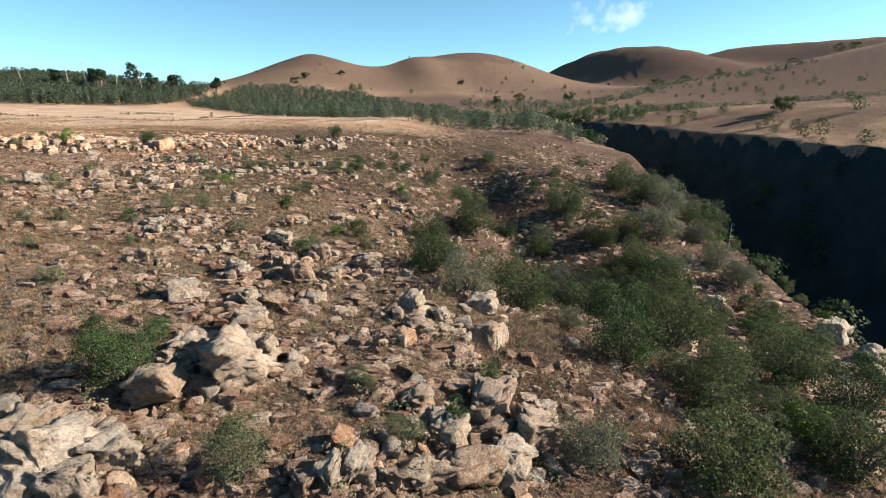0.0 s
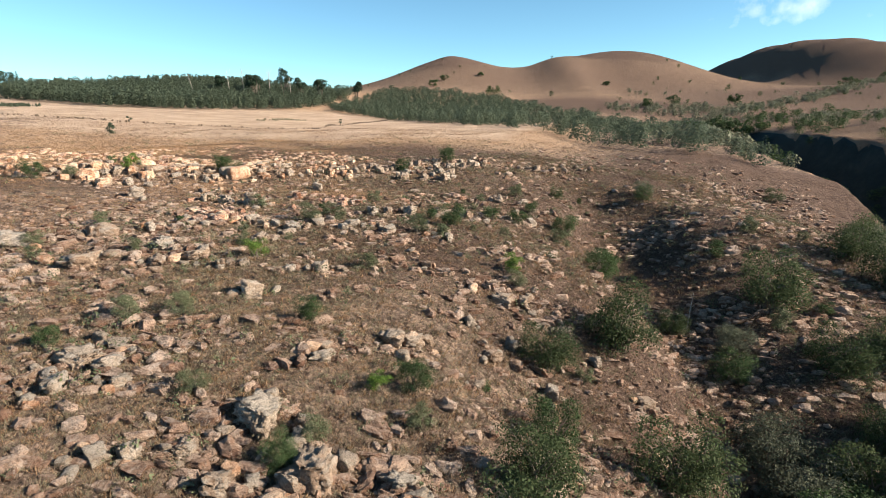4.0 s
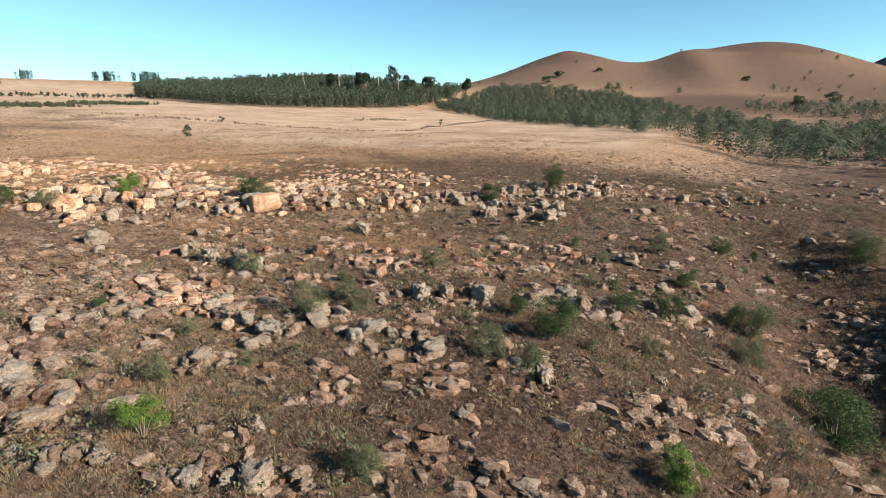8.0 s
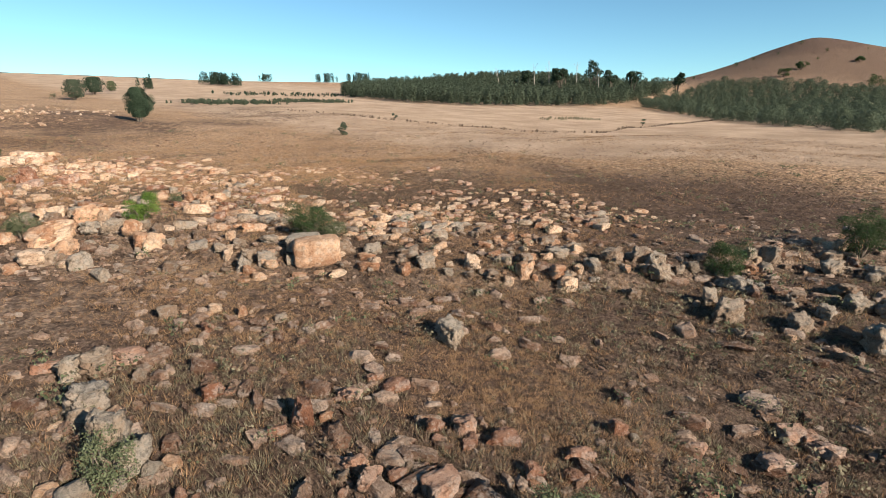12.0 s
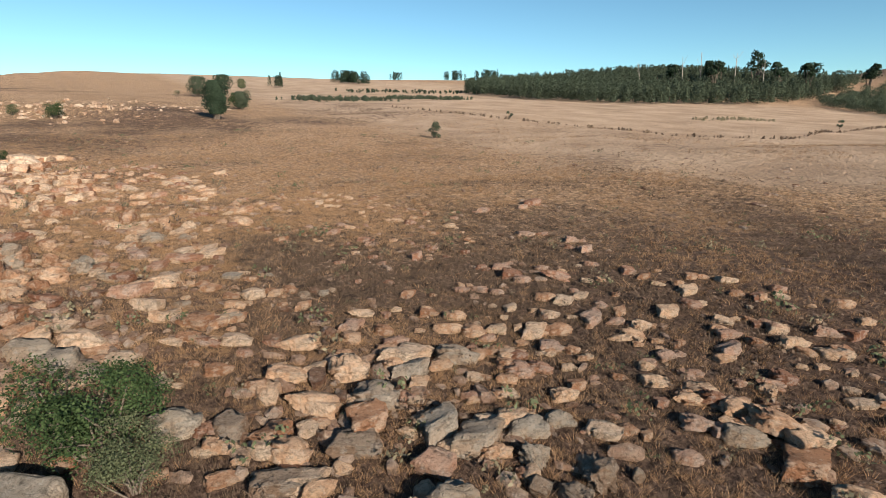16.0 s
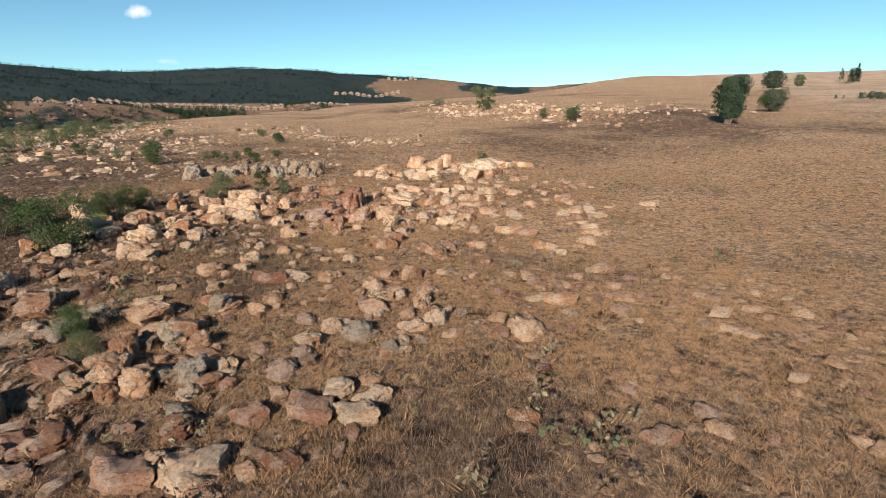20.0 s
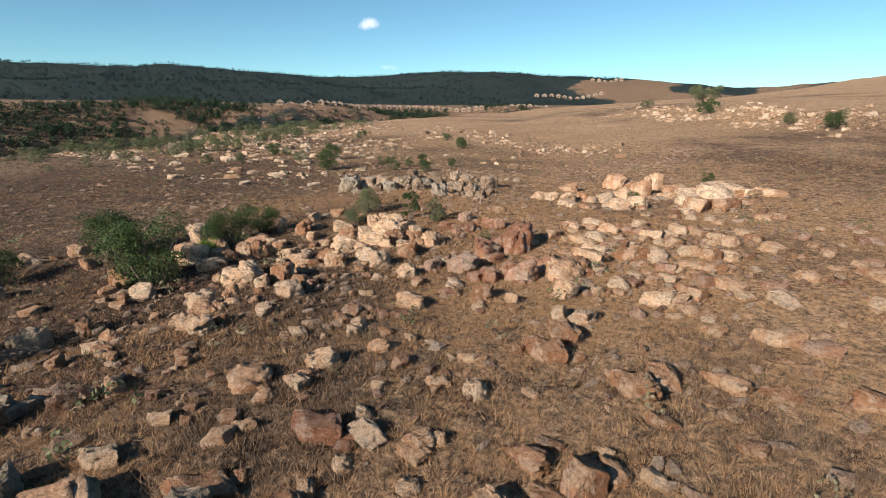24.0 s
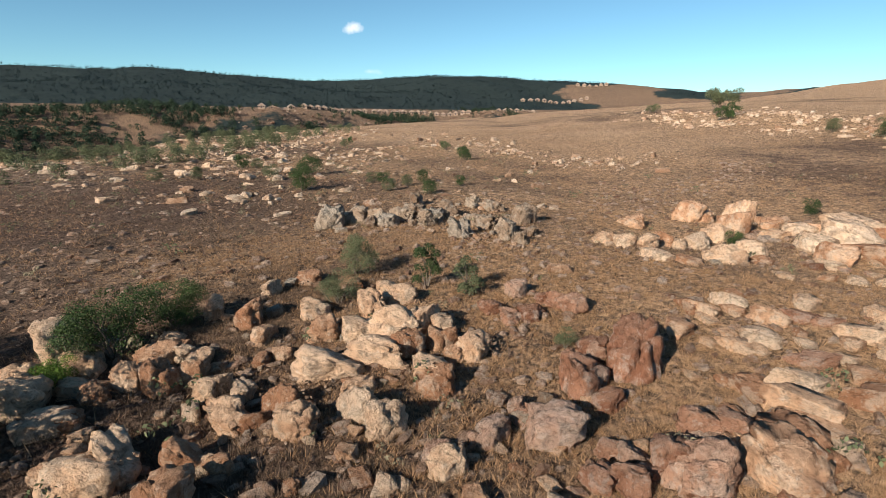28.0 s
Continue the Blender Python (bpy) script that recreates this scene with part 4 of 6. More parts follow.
outcrop(40, "flat pale sandstone slabs level with the grass", [(-39.1, 77.9, 1.67), (-38.6, 79.3, 1.33), (-39.3, 81.9, 1.28), (-37.3, 78.2, 1.06), (-37.1, 76.7, 1.12), (-36.4, 80.4, 1.08), (-37.1, 79.9, 1.02), (-36.1, 81.4, 0.89), (-36.0, 82.2, 0.74), (-35.2, 82.8, 0.66), (-31.5, 85.1, 1.11), (-33.4, 86.0, 1.22), (-33.6, 85.0, 0.76), (-30.6, 88.5, 1.42), (-31.7, 90.0, 0.90), (-32.8, 85.9, 0.96), (-32.1, 83.1, 0.67), (-39.7, 75.3, 1.26), (-39.2, 76.2, 0.90), (-41.9, 78.4, 1.32), (-40.5, 77.8, 1.13), (-40.0, 79.2, 0.95), (-39.3, 80.4, 0.76), (-36.6, 81.0, 0.69)], "sand", True)
outcrop(41, "flat pale slabs breaking through the grass", [(-47.0, 70.5, 2.14), (-45.6, 72.7, 0.73), (-43.3, 73.1, 1.87), (-42.6, 73.6, 1.23), (-44.1, 73.6, 1.32), (-44.2, 76.2, 0.83), (-44.3, 72.4, 1.28), (-51.4, 69.7, 1.70), (-45.3, 72.0, 1.12), (-41.7, 68.6, 0.87), (-37.3, 69.7, 0.65), (-37.4, 68.9, 0.55), (-36.4, 71.2, 0.61), (-35.2, 72.5, 0.84), (-38.8, 71.0, 0.66), (-37.5, 71.5, 0.62), (-44.4, 69.0, 1.51), (-43.3, 70.3, 1.23)], "sand", True)
outcrop(42, "long low ledge of sandstone blocks on the plain", [(-47.5, 62.9, 2.58), (-44.7, 62.1, 2.02), (-45.6, 63.6, 1.40), (-48.4, 65.2, 1.96), (-47.4, 65.0, 1.30), (-46.5, 66.0, 1.28), (-45.5, 66.6, 1.25), (-44.2, 66.7, 1.50), (-43.6, 67.0, 1.20), (-41.1, 64.1, 0.83), (-41.2, 65.1, 0.74), (-40.4, 66.7, 0.83), (-38.8, 68.7, 0.71), (-38.2, 69.5, 0.61), (-35.9, 65.1, 0.93), (-35.0, 66.6, 0.62), (-32.7, 68.3, 0.67), (-34.0, 67.3, 0.60), (-40.4, 70.2, 0.76), (-44.5, 62.4, 1.69), (-43.2, 63.6, 1.10), (-39.7, 74.0, 0.84)], "sand", False)
outcrop(43, "jointed grey-brown blocks of the long ledge", [(-29.4, 79.5, 1.19), (-27.3, 80.0, 0.78), (-29.6, 77.4, 0.76), (-26.9, 81.5, 1.06), (-25.6, 83.8, 1.37), (-24.3, 83.3, 1.08), (-24.4, 81.0, 0.77), (-21.7, 82.3, 1.01), (-20.5, 81.3, 1.65), (-21.5, 84.7, 0.98), (-21.0, 84.9, 0.73), (-19.1, 84.5, 0.81), (-18.2, 82.2, 0.98), (-17.8, 83.9, 0.79), (-18.8, 89.5, 1.22), (-21.3, 88.8, 1.22), (-26.6, 82.8, 1.04)], "grey", False)
outcrop(44, "end of the rock ledge among dry grass", [(-17.0, 90.1, 1.36), (-15.5, 90.0, 1.84), (-15.9, 85.4, 1.31), (-13.9, 91.1, 1.53), (-15.9, 82.6, 1.75), (-17.0, 85.2, 1.00), (-15.2, 94.4, 1.40), (-13.3, 94.4, 1.60), (-16.5, 94.0, 1.39), (-17.6, 86.3, 0.97)], "grey", False)
tagged(boulder(np.random.default_rng(45), -27.19, 72.36, 1.24, "grey"), "single grey rock standing alone in the grass", "boulder", "rock outcrops")
tagged(boulder(np.random.default_rng(46), 31.6, 41.0, 2.9, "grey"), "smooth grey boulder on the edge of the gorge", "boulder", "rock outcrops")
outcrop(46, "reddish weathered boulders in brown heath", [(-26.0, 65.4, 0.91), (-23.5, 65.4, 0.63), (-22.8, 65.3, 0.75), (-22.6, 65.9, 0.57), (-19.9, 66.1, 0.74), (-20.5, 68.5, 0.60), (-28.8, 64.0, 0.70), (-33.4, 65.7, 0.60), (-25.3, 61.9, 0.41), (-28.0, 58.5, 0.65), (-26.9, 58.3, 0.62), (-23.9, 61.2, 0.66), (-22.9, 68.6, 0.75), (-23.5, 68.0, 0.64), (-20.0, 71.7, 0.59), (-18.3, 72.9, 0.49), (-20.6, 64.3, 0.76), (-16.4, 68.5, 0.83), (-13.2, 73.2, 0.71), (-13.6, 72.8, 0.58), (-18.5, 66.1, 0.51), (-14.8, 71.5, 0.63)], "red", False)
outcrop(47, "pale grey lichened boulders in the grass", [(-32.9, 61.4, 1.18), (-32.8, 62.0, 1.18), (-31.4, 62.8, 0.55), (-30.6, 61.3, 1.37), (-29.8, 60.9, 0.70), (-27.9, 61.1, 1.58), (-27.1, 61.5, 0.92), (-26.5, 61.7, 0.47)], "grey", False)
outcrop(48, "flat red bedrock slabs showing through the heath", [(-33.1, 62.8, 2.12), (-21.6, 66.3, 1.29), (-25.9, 68.4, 1.06), (-21.9, 68.9, 0.83), (-20.2, 69.9, 0.83), (-16.8, 74.1, 1.73), (-13.4, 77.2, 1.54), (-26.3, 67.2, 0.70), (-15.9, 75.9, 0.94), (-17.3, 71.2, 0.77), (-12.4, 76.6, 1.12)], "red", True)
outcrop(49, "pale rounded slabs on top of the ledge", [(-49.3, 65.3, 2.56), (-48.6, 66.3, 2.14), (-50.4, 64.0, 2.42), (-48.1, 63.9, 2.28)], "sand", True)
outcrop(50, "row of pale lichen-covered boulders with dark gaps", [(-24.7, 56.3, 1.44), (-25.4, 55.9, 0.95), (-21.0, 55.9, 1.30), (-20.1, 56.3, 0.95), (-20.4, 58.3, 1.51), (-17.1, 58.0, 1.55), (-17.6, 57.3, 1.06), (-16.3, 58.2, 0.87), (-15.0, 58.6, 0.86), (-13.9, 57.7, 1.09), (-22.5, 56.1, 1.15), (-24.0, 56.2, 1.20), (-11.5, 59.2, 1.15), (-10.1, 60.0, 0.72), (-9.6, 58.7, 1.12), (-29.6, 51.5, 1.44), (-21.8, 52.9, 1.19), (-38.5, 59.7, 2.00)], "grey", False, 3, (0.7, 1.08))
outcrop(51, "dark jointed sandstone ledge on the brow", [(-17.3, 62.9, 1.41), (-16.2, 63.6, 1.19), (-14.5, 64.4, 1.41), (-12.0, 65.5, 1.11), (-10.9, 67.8, 1.84), (-9.8, 67.0, 1.08), (-8.9, 67.6, 1.34), (-8.7, 77.7, 1.22), (-6.8, 71.3, 1.14), (-4.6, 71.4, 1.50), (-6.4, 75.0, 0.91), (-11.3, 76.0, 0.93), (-6.0, 78.8, 0.99)], "grey", False, 3, (0.7, 1.08))
outcrop(52, "low reddish mound of weathered bedrock", [(-28.5, 55.2, 1.54), (-27.1, 55.7, 1.79), (-26.5, 56.8, 1.66), (-29.1, 56.3, 1.60), (-30.5, 56.4, 1.33), (-30.1, 57.8, 1.35), (-25.1, 56.9, 1.32)], "red", False, 6, (0.42, 0.62))
outcrop(53, "loose pale boulders in dry scrub", [(-22.8, 47.5, 1.67), (-23.2, 48.5, 0.77), (-26.1, 48.6, 1.31), (-20.3, 47.1, 0.84), (-20.8, 46.9, 0.85), (-19.6, 47.5, 0.66), (-15.4, 49.1, 1.07), (-17.0, 48.2, 0.91), (-18.3, 49.8, 0.45), (-17.1, 50.9, 0.82), (-14.6, 49.9, 0.55), (-14.1, 49.8, 0.60), (-11.7, 53.2, 0.63), (-11.5, 55.0, 0.84), (-9.6, 53.0, 0.76), (-2.1, 62.8, 0.69), (-2.7, 63.3, 0.69), (-3.7, 60.2, 0.62), (-13.3, 55.2, 0.50), (-16.2, 54.2, 0.86), (-12.0, 50.9, 0.42)], "grey", False, 3, (0.7, 1.08))
outcrop(54, "pale sandstone blocks scattered on the slope", [(-19.3, 35.9, 1.81), (-17.8, 35.8, 1.24), (-16.5, 35.0, 0.82), (-18.5, 34.0, 1.31), (-8.7, 43.0, 1.40), (-7.8, 43.6, 1.31), (-10.8, 35.3, 1.89), (-9.2, 35.1, 1.09), (-7.9, 33.5, 1.70), (-8.5, 33.1, 1.24), (-10.4, 32.1, 1.01), (-5.2, 34.2, 1.37), (-14.3, 31.5, 1.02), (-13.6, 32.1, 0.76), (-12.1, 32.9, 0.92), (-10.7, 39.7, 1.29), (-17.0, 44.3, 1.62), (-24.2, 45.7, 1.61), (-27.8, 43.8, 2.39), (-33.9, 45.0, 1.89), (-31.5, 48.9, 2.09)], "grey", False, 3, (0.7, 1.08))
outcrop(55, "lichened boulders on the steep slope above the trees", [(-1.0, 46.5, 1.09), (-5.9, 48.5, 0.81), (-4.6, 52.3, 2.08), (-3.3, 53.0, 1.20), (-0.7, 51.7, 1.16), (1.3, 50.6, 0.87), (0.5, 39.7, 0.82), (4.6, 45.5, 1.03), (6.0, 45.6, 0.80), (4.1, 49.7, 1.08), (-1.9, 51.6, 0.83), (-3.5, 48.6, 1.02), (-4.3, 46.6, 1.08), (-4.3, 43.2, 0.76)], "grey", False, 3, (0.7, 1.08))
outcrop(56, "broken sandstone ledge with sunlit faces", [(-9.4, 24.4, 1.55), (-8.1, 24.3, 1.74), (-6.3, 25.5, 1.12), (-4.5, 26.0, 1.02), (-7.6, 28.1, 1.94), (-9.3, 29.8, 1.56), (-6.2, 28.6, 1.23), (-4.7, 31.6, 1.86), (-11.3, 28.1, 1.52), (-12.4, 23.9, 1.36), (-16.4, 28.4, 0.95), (-15.3, 28.0, 0.80), (-19.9, 33.9, 0.97), (-8.9, 18.7, 0.73)], "grey", False, 3, (0.7, 1.08))
outcrop(57, "rough grey lichened sandstone crags with deep shadowed clefts", [(-10.4, 12.2, 2.92), (-9.2, 12.9, 2.16), (-11.5, 13.3, 1.90), (-9.5, 11.8, 1.53), (-9.5, 16.1, 2.23), (-9.5, 18.5, 2.31), (-10.0, 17.8, 1.45), (-7.6, 17.7, 2.73), (-7.0, 19.0, 1.45), (-5.8, 19.0, 1.08), (-8.4, 20.9, 1.83), (-8.3, 18.6, 1.45), (-3.9, 12.6, 1.43), (-3.2, 12.9, 1.35), (-2.5, 13.4, 1.56), (-1.6, 13.2, 1.09), (-0.7, 13.8, 2.05), (0.7, 14.7, 2.18), (2.1, 15.6, 2.50), (3.2, 17.5, 2.62), (1.5, 17.8, 2.25), (-1.0, 17.0, 1.92), (0.2, 16.0, 1.66), (1.8, 16.4, 1.93), (3.8, 18.8, 1.47)], "grey", False, 3, (0.7, 1.08))
outcrop(58, "pale grey boulders on the brow of the slope", [(2.2, 23.8, 2.08), (0.8, 21.1, 1.13), (1.9, 27.1, 1.85), (2.9, 21.3, 0.78), (-1.5, 25.2, 1.93), (-1.2, 22.7, 1.58), (-2.6, 21.4, 0.76), (-0.3, 24.8, 1.07), (33.3, 42.6, 2.75), (30.7, 36.0, 2.44), (32.9, 37.6, 1.72), (24.2, 46.0, 2.21), (6.7, 26.6, 0.73), (30.2, 47.4, 1.91)], "grey", False, 3, (0.7, 1.08))
block(71, -36.95, 72.55, 2.3, 1.5, 1.45, 57, "sand", "large squared sandstone block with a pale lichened top")
block(72, -38.3, 72.6, 1.7, 1.2, 1.0, 50, "grey", "grey squared boulder behind the large block")
slab_field(131, "rows of pale slabs level with the dry grass", -50.0, 74.0, 9.0, 3.6, 12, 110, 0.3, 0.95)
slab_field(132, "pale rounded slabs strewn over the grass", -75.0, 73.0, 10.0, 6.0, 20, 110, 0.3, 1.0)
slab_field(133, "small reddish slabs in the dark heath", -37.0, 88.0, 8.0, 4.5, 40, 130, 0.25, 0.7)
slab_field(134, "small rounded stones scattered in straw-coloured grass", -61.0, 72.0, 10.0, 7.0, 30, 110, 0.22, 0.6)
slab_field(135, "flat reddish stones among dark heath tufts", -54.0, 84.0, 8.0, 5.0, 20, 130, 0.22, 0.6)
slab_field(136, "broken stones beside the main outcrop", -57.0, 63.0, 6.0, 8.0, 80, 70, 0.22, 0.7)
slab_field(137, "rows of pale jointed slabs above the ledge", -40.5, 78.6, 7.0, 4.2, 58, 110, 0.28, 0.8)
slab_field(138, "reddish slabs in dark heath on the plain", -34.0, 88.0, 8.0, 4.0, 40, 90, 0.25, 0.8)
slab_field(139, "rounded stones in rows beside the main outcrop", -50.0, 68.5, 6.0, 4.0, 20, 30, 0.3, 0.85)


def rubble():
    """Smaller stones broken off round every boulder."""
    rng = np.random.default_rng(17)
    x, y, size = [], [], []
    for px, py, s, slab in PLACED:
        n = int((6 if slab else 4 if px > -30 else 2) + 5 * rng.uniform())
        a, r = rng.uniform(0, 6.28, n), s * rng.uniform(0.45, 1.9 if slab else 1.2, n)
        x.append(px + r * np.cos(a))
        y.append(py + r * np.sin(a))
        size.append(np.clip(s * rng.uniform(0.12, 0.5 if slab else 0.42, n), 0.1, 0.9))
    ob = gathered("rubble", stone_groups(rng, np.concatenate(x), np.concatenate(y), np.concatenate(size), 0.8), LOOSE_STONE, False)
    tagged(ob, "broken sandstone rubble round the boulders", "stones", kind="stuff")


rubble()


# ---- plants ----
def tube(points, radii, sides=6):
    """A tapered limb through the points."""
    vs, fs = [], []
    for k, (p, r) in enumerate(zip(points, radii)):
        p = Vector(p)
        way = (Vector(points[min(k + 1, len(points) - 1)]) - Vector(points[max(k - 1, 0)])).normalized()
        side = way.orthogonal().normalized()
        up = way.cross(side)
        for a in range(sides):
            t = 2 * math.pi * a / sides
            vs.append(tuple(p + r * (math.cos(t) * side + math.sin(t) * up)))
        if k:
            o = (k - 1) * sides
            fs += [(o + a, o + (a + 1) % sides, o + sides + (a + 1) % sides, o + sides + a) for a in range(sides)]
    return np.array(vs), np.array(fs)


def leaves(rng, centres, radii, count, size, shell=0.74):
    """Single leaves, four-cornered, in clumps."""
    centres, radii = np.asarray(centres, float), np.asarray(radii, float)
    which = rng.choice(len(centres), count, p=radii**2 / (radii**2).sum())
    d = rng.normal(size=(count, 3))
    d /= np.linalg.norm(d, axis=1, keepdims=True)
    d[:, 2] = np.where(d[:, 2] < -0.4, -d[:, 2], d[:, 2])
    r = radii[which] * (shell + (1 - shell) * rng.uniform(0, 1, count) ** 0.7) * (1 + 0.10 * rng.normal(size=count))
    p = centres[which] + d * r[:, None]
    n = d + 0.55 * rng.normal(size=(count, 3))
    n /= np.linalg.norm(n, axis=1, keepdims=True)
    a = np.cross(n, rng.normal(size=(count, 3)))
    a /= np.linalg.norm(a, axis=1, keepdims=True) + 1e-9
    b = np.cross(n, a)
    s = size * rng.uniform(0.6, 1.4, (count, 1))
    a, b = a * s, b * s * 0.62
    v = np.stack([p - a, p - b, p + a, p + b], 1).reshape(-1, 3)
    return v, np.arange(count * 4).reshape(-1, 4)


def shrub_meshes(seed, high, wide, clumps, count, size, leaf, lift=0.25, shape=1.0):
    """Wood and foliage of a bushy tree, standing at the origin."""
    rng = np.random.default_rng(seed)
    centres, radii = [], []
    for _ in range(clumps):
        a, h = rng.uniform(0, 2 * math.pi), rng.uniform(lift, 0.86)
        reach = wide / 2 * math.sqrt(rng.uniform(0.02, 0.75)) * (1 - shape * abs(h - 0.5) ** 1.5)
        centres.append((reach * math.cos(a), reach * math.sin(a), high * h))
        radii.append(rng.uniform(0.15, 0.27) * min(wide, high))
    groups, base = [], 0
    for c in centres[: max(4, clumps // 2)]:
        mid = (c[0] * 0.4 + rng.normal() * 0.06 * wide, c[1] * 0.4 + rng.normal() * 0.06 * wide, c[2] * 0.55)
        start = (rng.normal() * 0.03 * wide, rng.normal() * 0.03 * wide, -0.15 * high)
        groups.append(tube([start, mid, c], [0.022 * high, 0.014 * high, 0.005 * high], 5))
    vs, fs = [], []
    for v, f in groups:
        vs.append(v)
        fs.append(f + base)
        base += len(v)
    wood = mesh_of("trunk", np.concatenate(vs), np.concatenate(fs), BARK)
    v, f = leaves(rng, centres, radii, count, size)
    return wood, mesh_of("crown", v, f, leaf, False)


def plant(name, meshes, label, category, group):
    base = tagged(new(name), label, category, group)
    child("trunk", meshes[0], base)
    child("crown", meshes[1], base)
    return base


def set_plants(kinds, rows, seed, sink=0.0):
    """Rows of x, y, height: a plant of one of the kinds at each, scaled to its height."""
    rng = np.random.default_rng(seed)
    for x, y, high in rows:
        first, own = kinds[int(rng.integers(0, len(kinds)))]
        k = high / own
        m = Matrix.Translation((x, y, float(land(x, y)) - sink)) @ pose(0, 0, 0, 0, 0, rng.uniform(0, 360)) @ Matrix.Diagonal((k * rng.uniform(0.9, 1.15), k * rng.uniform(0.9, 1.15), k, 1))
        if first.get("set"):
            copy_thing(first, m).matrix_basis = m
        else:
            first["set"] = 1
            first.matrix_basis = m


DARK = [(plant("bush", shrub_meshes(40 + k, 3.0, 3.1 + 0.3 * k, 30, 9500, 0.042, LEAF_DARK, 0.10, 0.5), "dense dark-green bushy tree among the rocks", "bush", "bushes"), 3.0) for k in range(3)]
OLIVE = [(plant("bush", shrub_meshes(50 + k, 2.6, 2.7 + 0.3 * k, 26, 7500, 0.038, LEAF_OLIVE, 0.08, 0.5), "loose olive-green shrub with a twiggy crown", "bush", "bushes"), 2.6) for k in range(3)]
FRESH = [(plant("bush", shrub_meshes(60 + k, 1.6, 1.8, 16, 4200, 0.034, LEAF_FRESH, 0.1, 0.6), "bright green leafy bush beside stones", "bush", "bushes"), 1.6) for k in range(2)]


def gorge_trees():
    """Smaller bushes that fill the slope between the trees."""
    rng = np.random.default_rng(12)
    x, y = scatter(rng, 900, 3, 46, 14, 130)
    u, s = x - np.interp(y, BROW_Y, BROW_X), beyond(x, y)
    d = smooth(9, 16, u) * smooth(6, -1, s) * (0.3 + 0.9 * grain(x, y, 11, 51)) * smooth(90, 62, y)
    keep = rng.uniform(0, 1, len(x)) < d * 0.34 + 0.05 * smooth(20, 30, u) * smooth(-12, -4, s)
    return [(float(a), float(b), float(rng.uniform(0.9, 1.9))) for a, b in zip(x[keep], y[keep])]


SLIM = [(plant("bush", shrub_meshes(90 + k, 2.4, 1.5, 14, 4200, 0.040, (LEAF_OLIVE, LEAF_DARK)[k], 0.10, 0.4), "narrow upright green bush among the boulders", "bush", "bushes"), 2.4) for k in range(2)]
WIDE = [(plant("tree", shrub_meshes(75 + k, 3.6, 4.0 + 0.2 * k, 40, 7500, 0.060, (LEAF_DARK, LEAF_DEEP, LEAF_GREY, LEAF_GREY)[k], 0.10, 0.45), ("dense dark-green tree on the slope above the gorge", "dark bushy tree on the slope above the gorge", "grey-green tree with a loose crown on the slope", "pale olive tree with a loose crown on the slope")[k], "tree", "trees of the slope"), 3.6) for k in range(4)]
GORGE = [(plant("bush", shrub_meshes(70 + k, 3.0, 3.0 + 0.3 * k, 22, 3200, 0.070, (LEAF_DARK, LEAF_OLIVE, LEAF_OLIVE, LEAF_FRESH)[k], 0.10, 0.5), "bushy tree on the slope above the gorge", "bush", "bushes"), 3.0) for k in range(4)]
set_plants(GORGE[:3] + GORGE, gorge_trees(), 3)
# the trees of the slope: x, y, height
set_plants(WIDE[:2], [(14.7, 64.8, 4.6), (3.0, 53.5, 4.0), (-1.4, 48.7, 2.5), (20.5, 59.2, 3.4), (17.1, 51.5, 2.8), (-0.8, 32.3, 2.9), (4.9, 31.8, 3.0), (13.1, 38.6, 3.6), (19.9, 48.7, 3.6), (12.3, 43.6, 3.6), (9.4, 26.4, 3.2), (14.3, 31.6, 3.8), (2.0, 66.9, 2.6), (-0.7, 42.2, 2.3), (10.2, 17.4, 3.6), (17.9, 20.4, 3.2), (17.0, 57.8, 3.4), (2.3, 68.6, 2.4), (10.5, 57.0, 2.2), (13.2, 24.0, 3.0), (15.4, 27.2, 2.8), (19.6, 28.4, 3.4), (22.4, 31.6, 3.2), (21.2, 25.0, 3.0), (24.6, 37.0, 3.0), (27.2, 43.0, 2.6), (16.2, 23.4, 2.4)], 87)
set_plants(WIDE[1:], [(24.6, 60.6, 4.2), (25.6, 71.0, 4.6), (28.9, 69.8, 4.4), (33.1, 67.1, 4.4), (11.4, 50.6, 3.4), (1.5, 29.5, 2.6), (18.5, 41.9, 3.8), (29.1, 55.3, 2.9), (7.3, 30.0, 1.4), (29.3, 50.9, 2.7), (15.3, 48.7, 3.2), (12.4, 47.6, 3.5), (22.8, 51.6, 2.8), (7.4, 62.3, 2.0), (39.2, 97.2, 4.6), (24.4, 75.1, 4.0), (11.2, 59.7, 2.2), (19.0, 52.2, 3.6), (16.8, 43.7, 3.4), (17.7, 35.4, 3.4), (-1.0, 36.8, 2.6), (5.0, 43.4, 3.6), (8.0, 94.6, 1.8), (4.9, 16.7, 2.1), (7.6, 91.7, 2.0), (-2.9, 86.5, 1.4), (27.5, 80.5, 2.6), (31.2, 84.6, 2.8), (34.0, 90.3, 2.6), (30.6, 76.2, 2.9), (36.2, 100.4, 3.0), (33.4, 95.8, 2.2), (36.4, 80.6, 3.2), (33.5, 73.0, 2.8), (30.5, 63.0, 2.6)], 88)


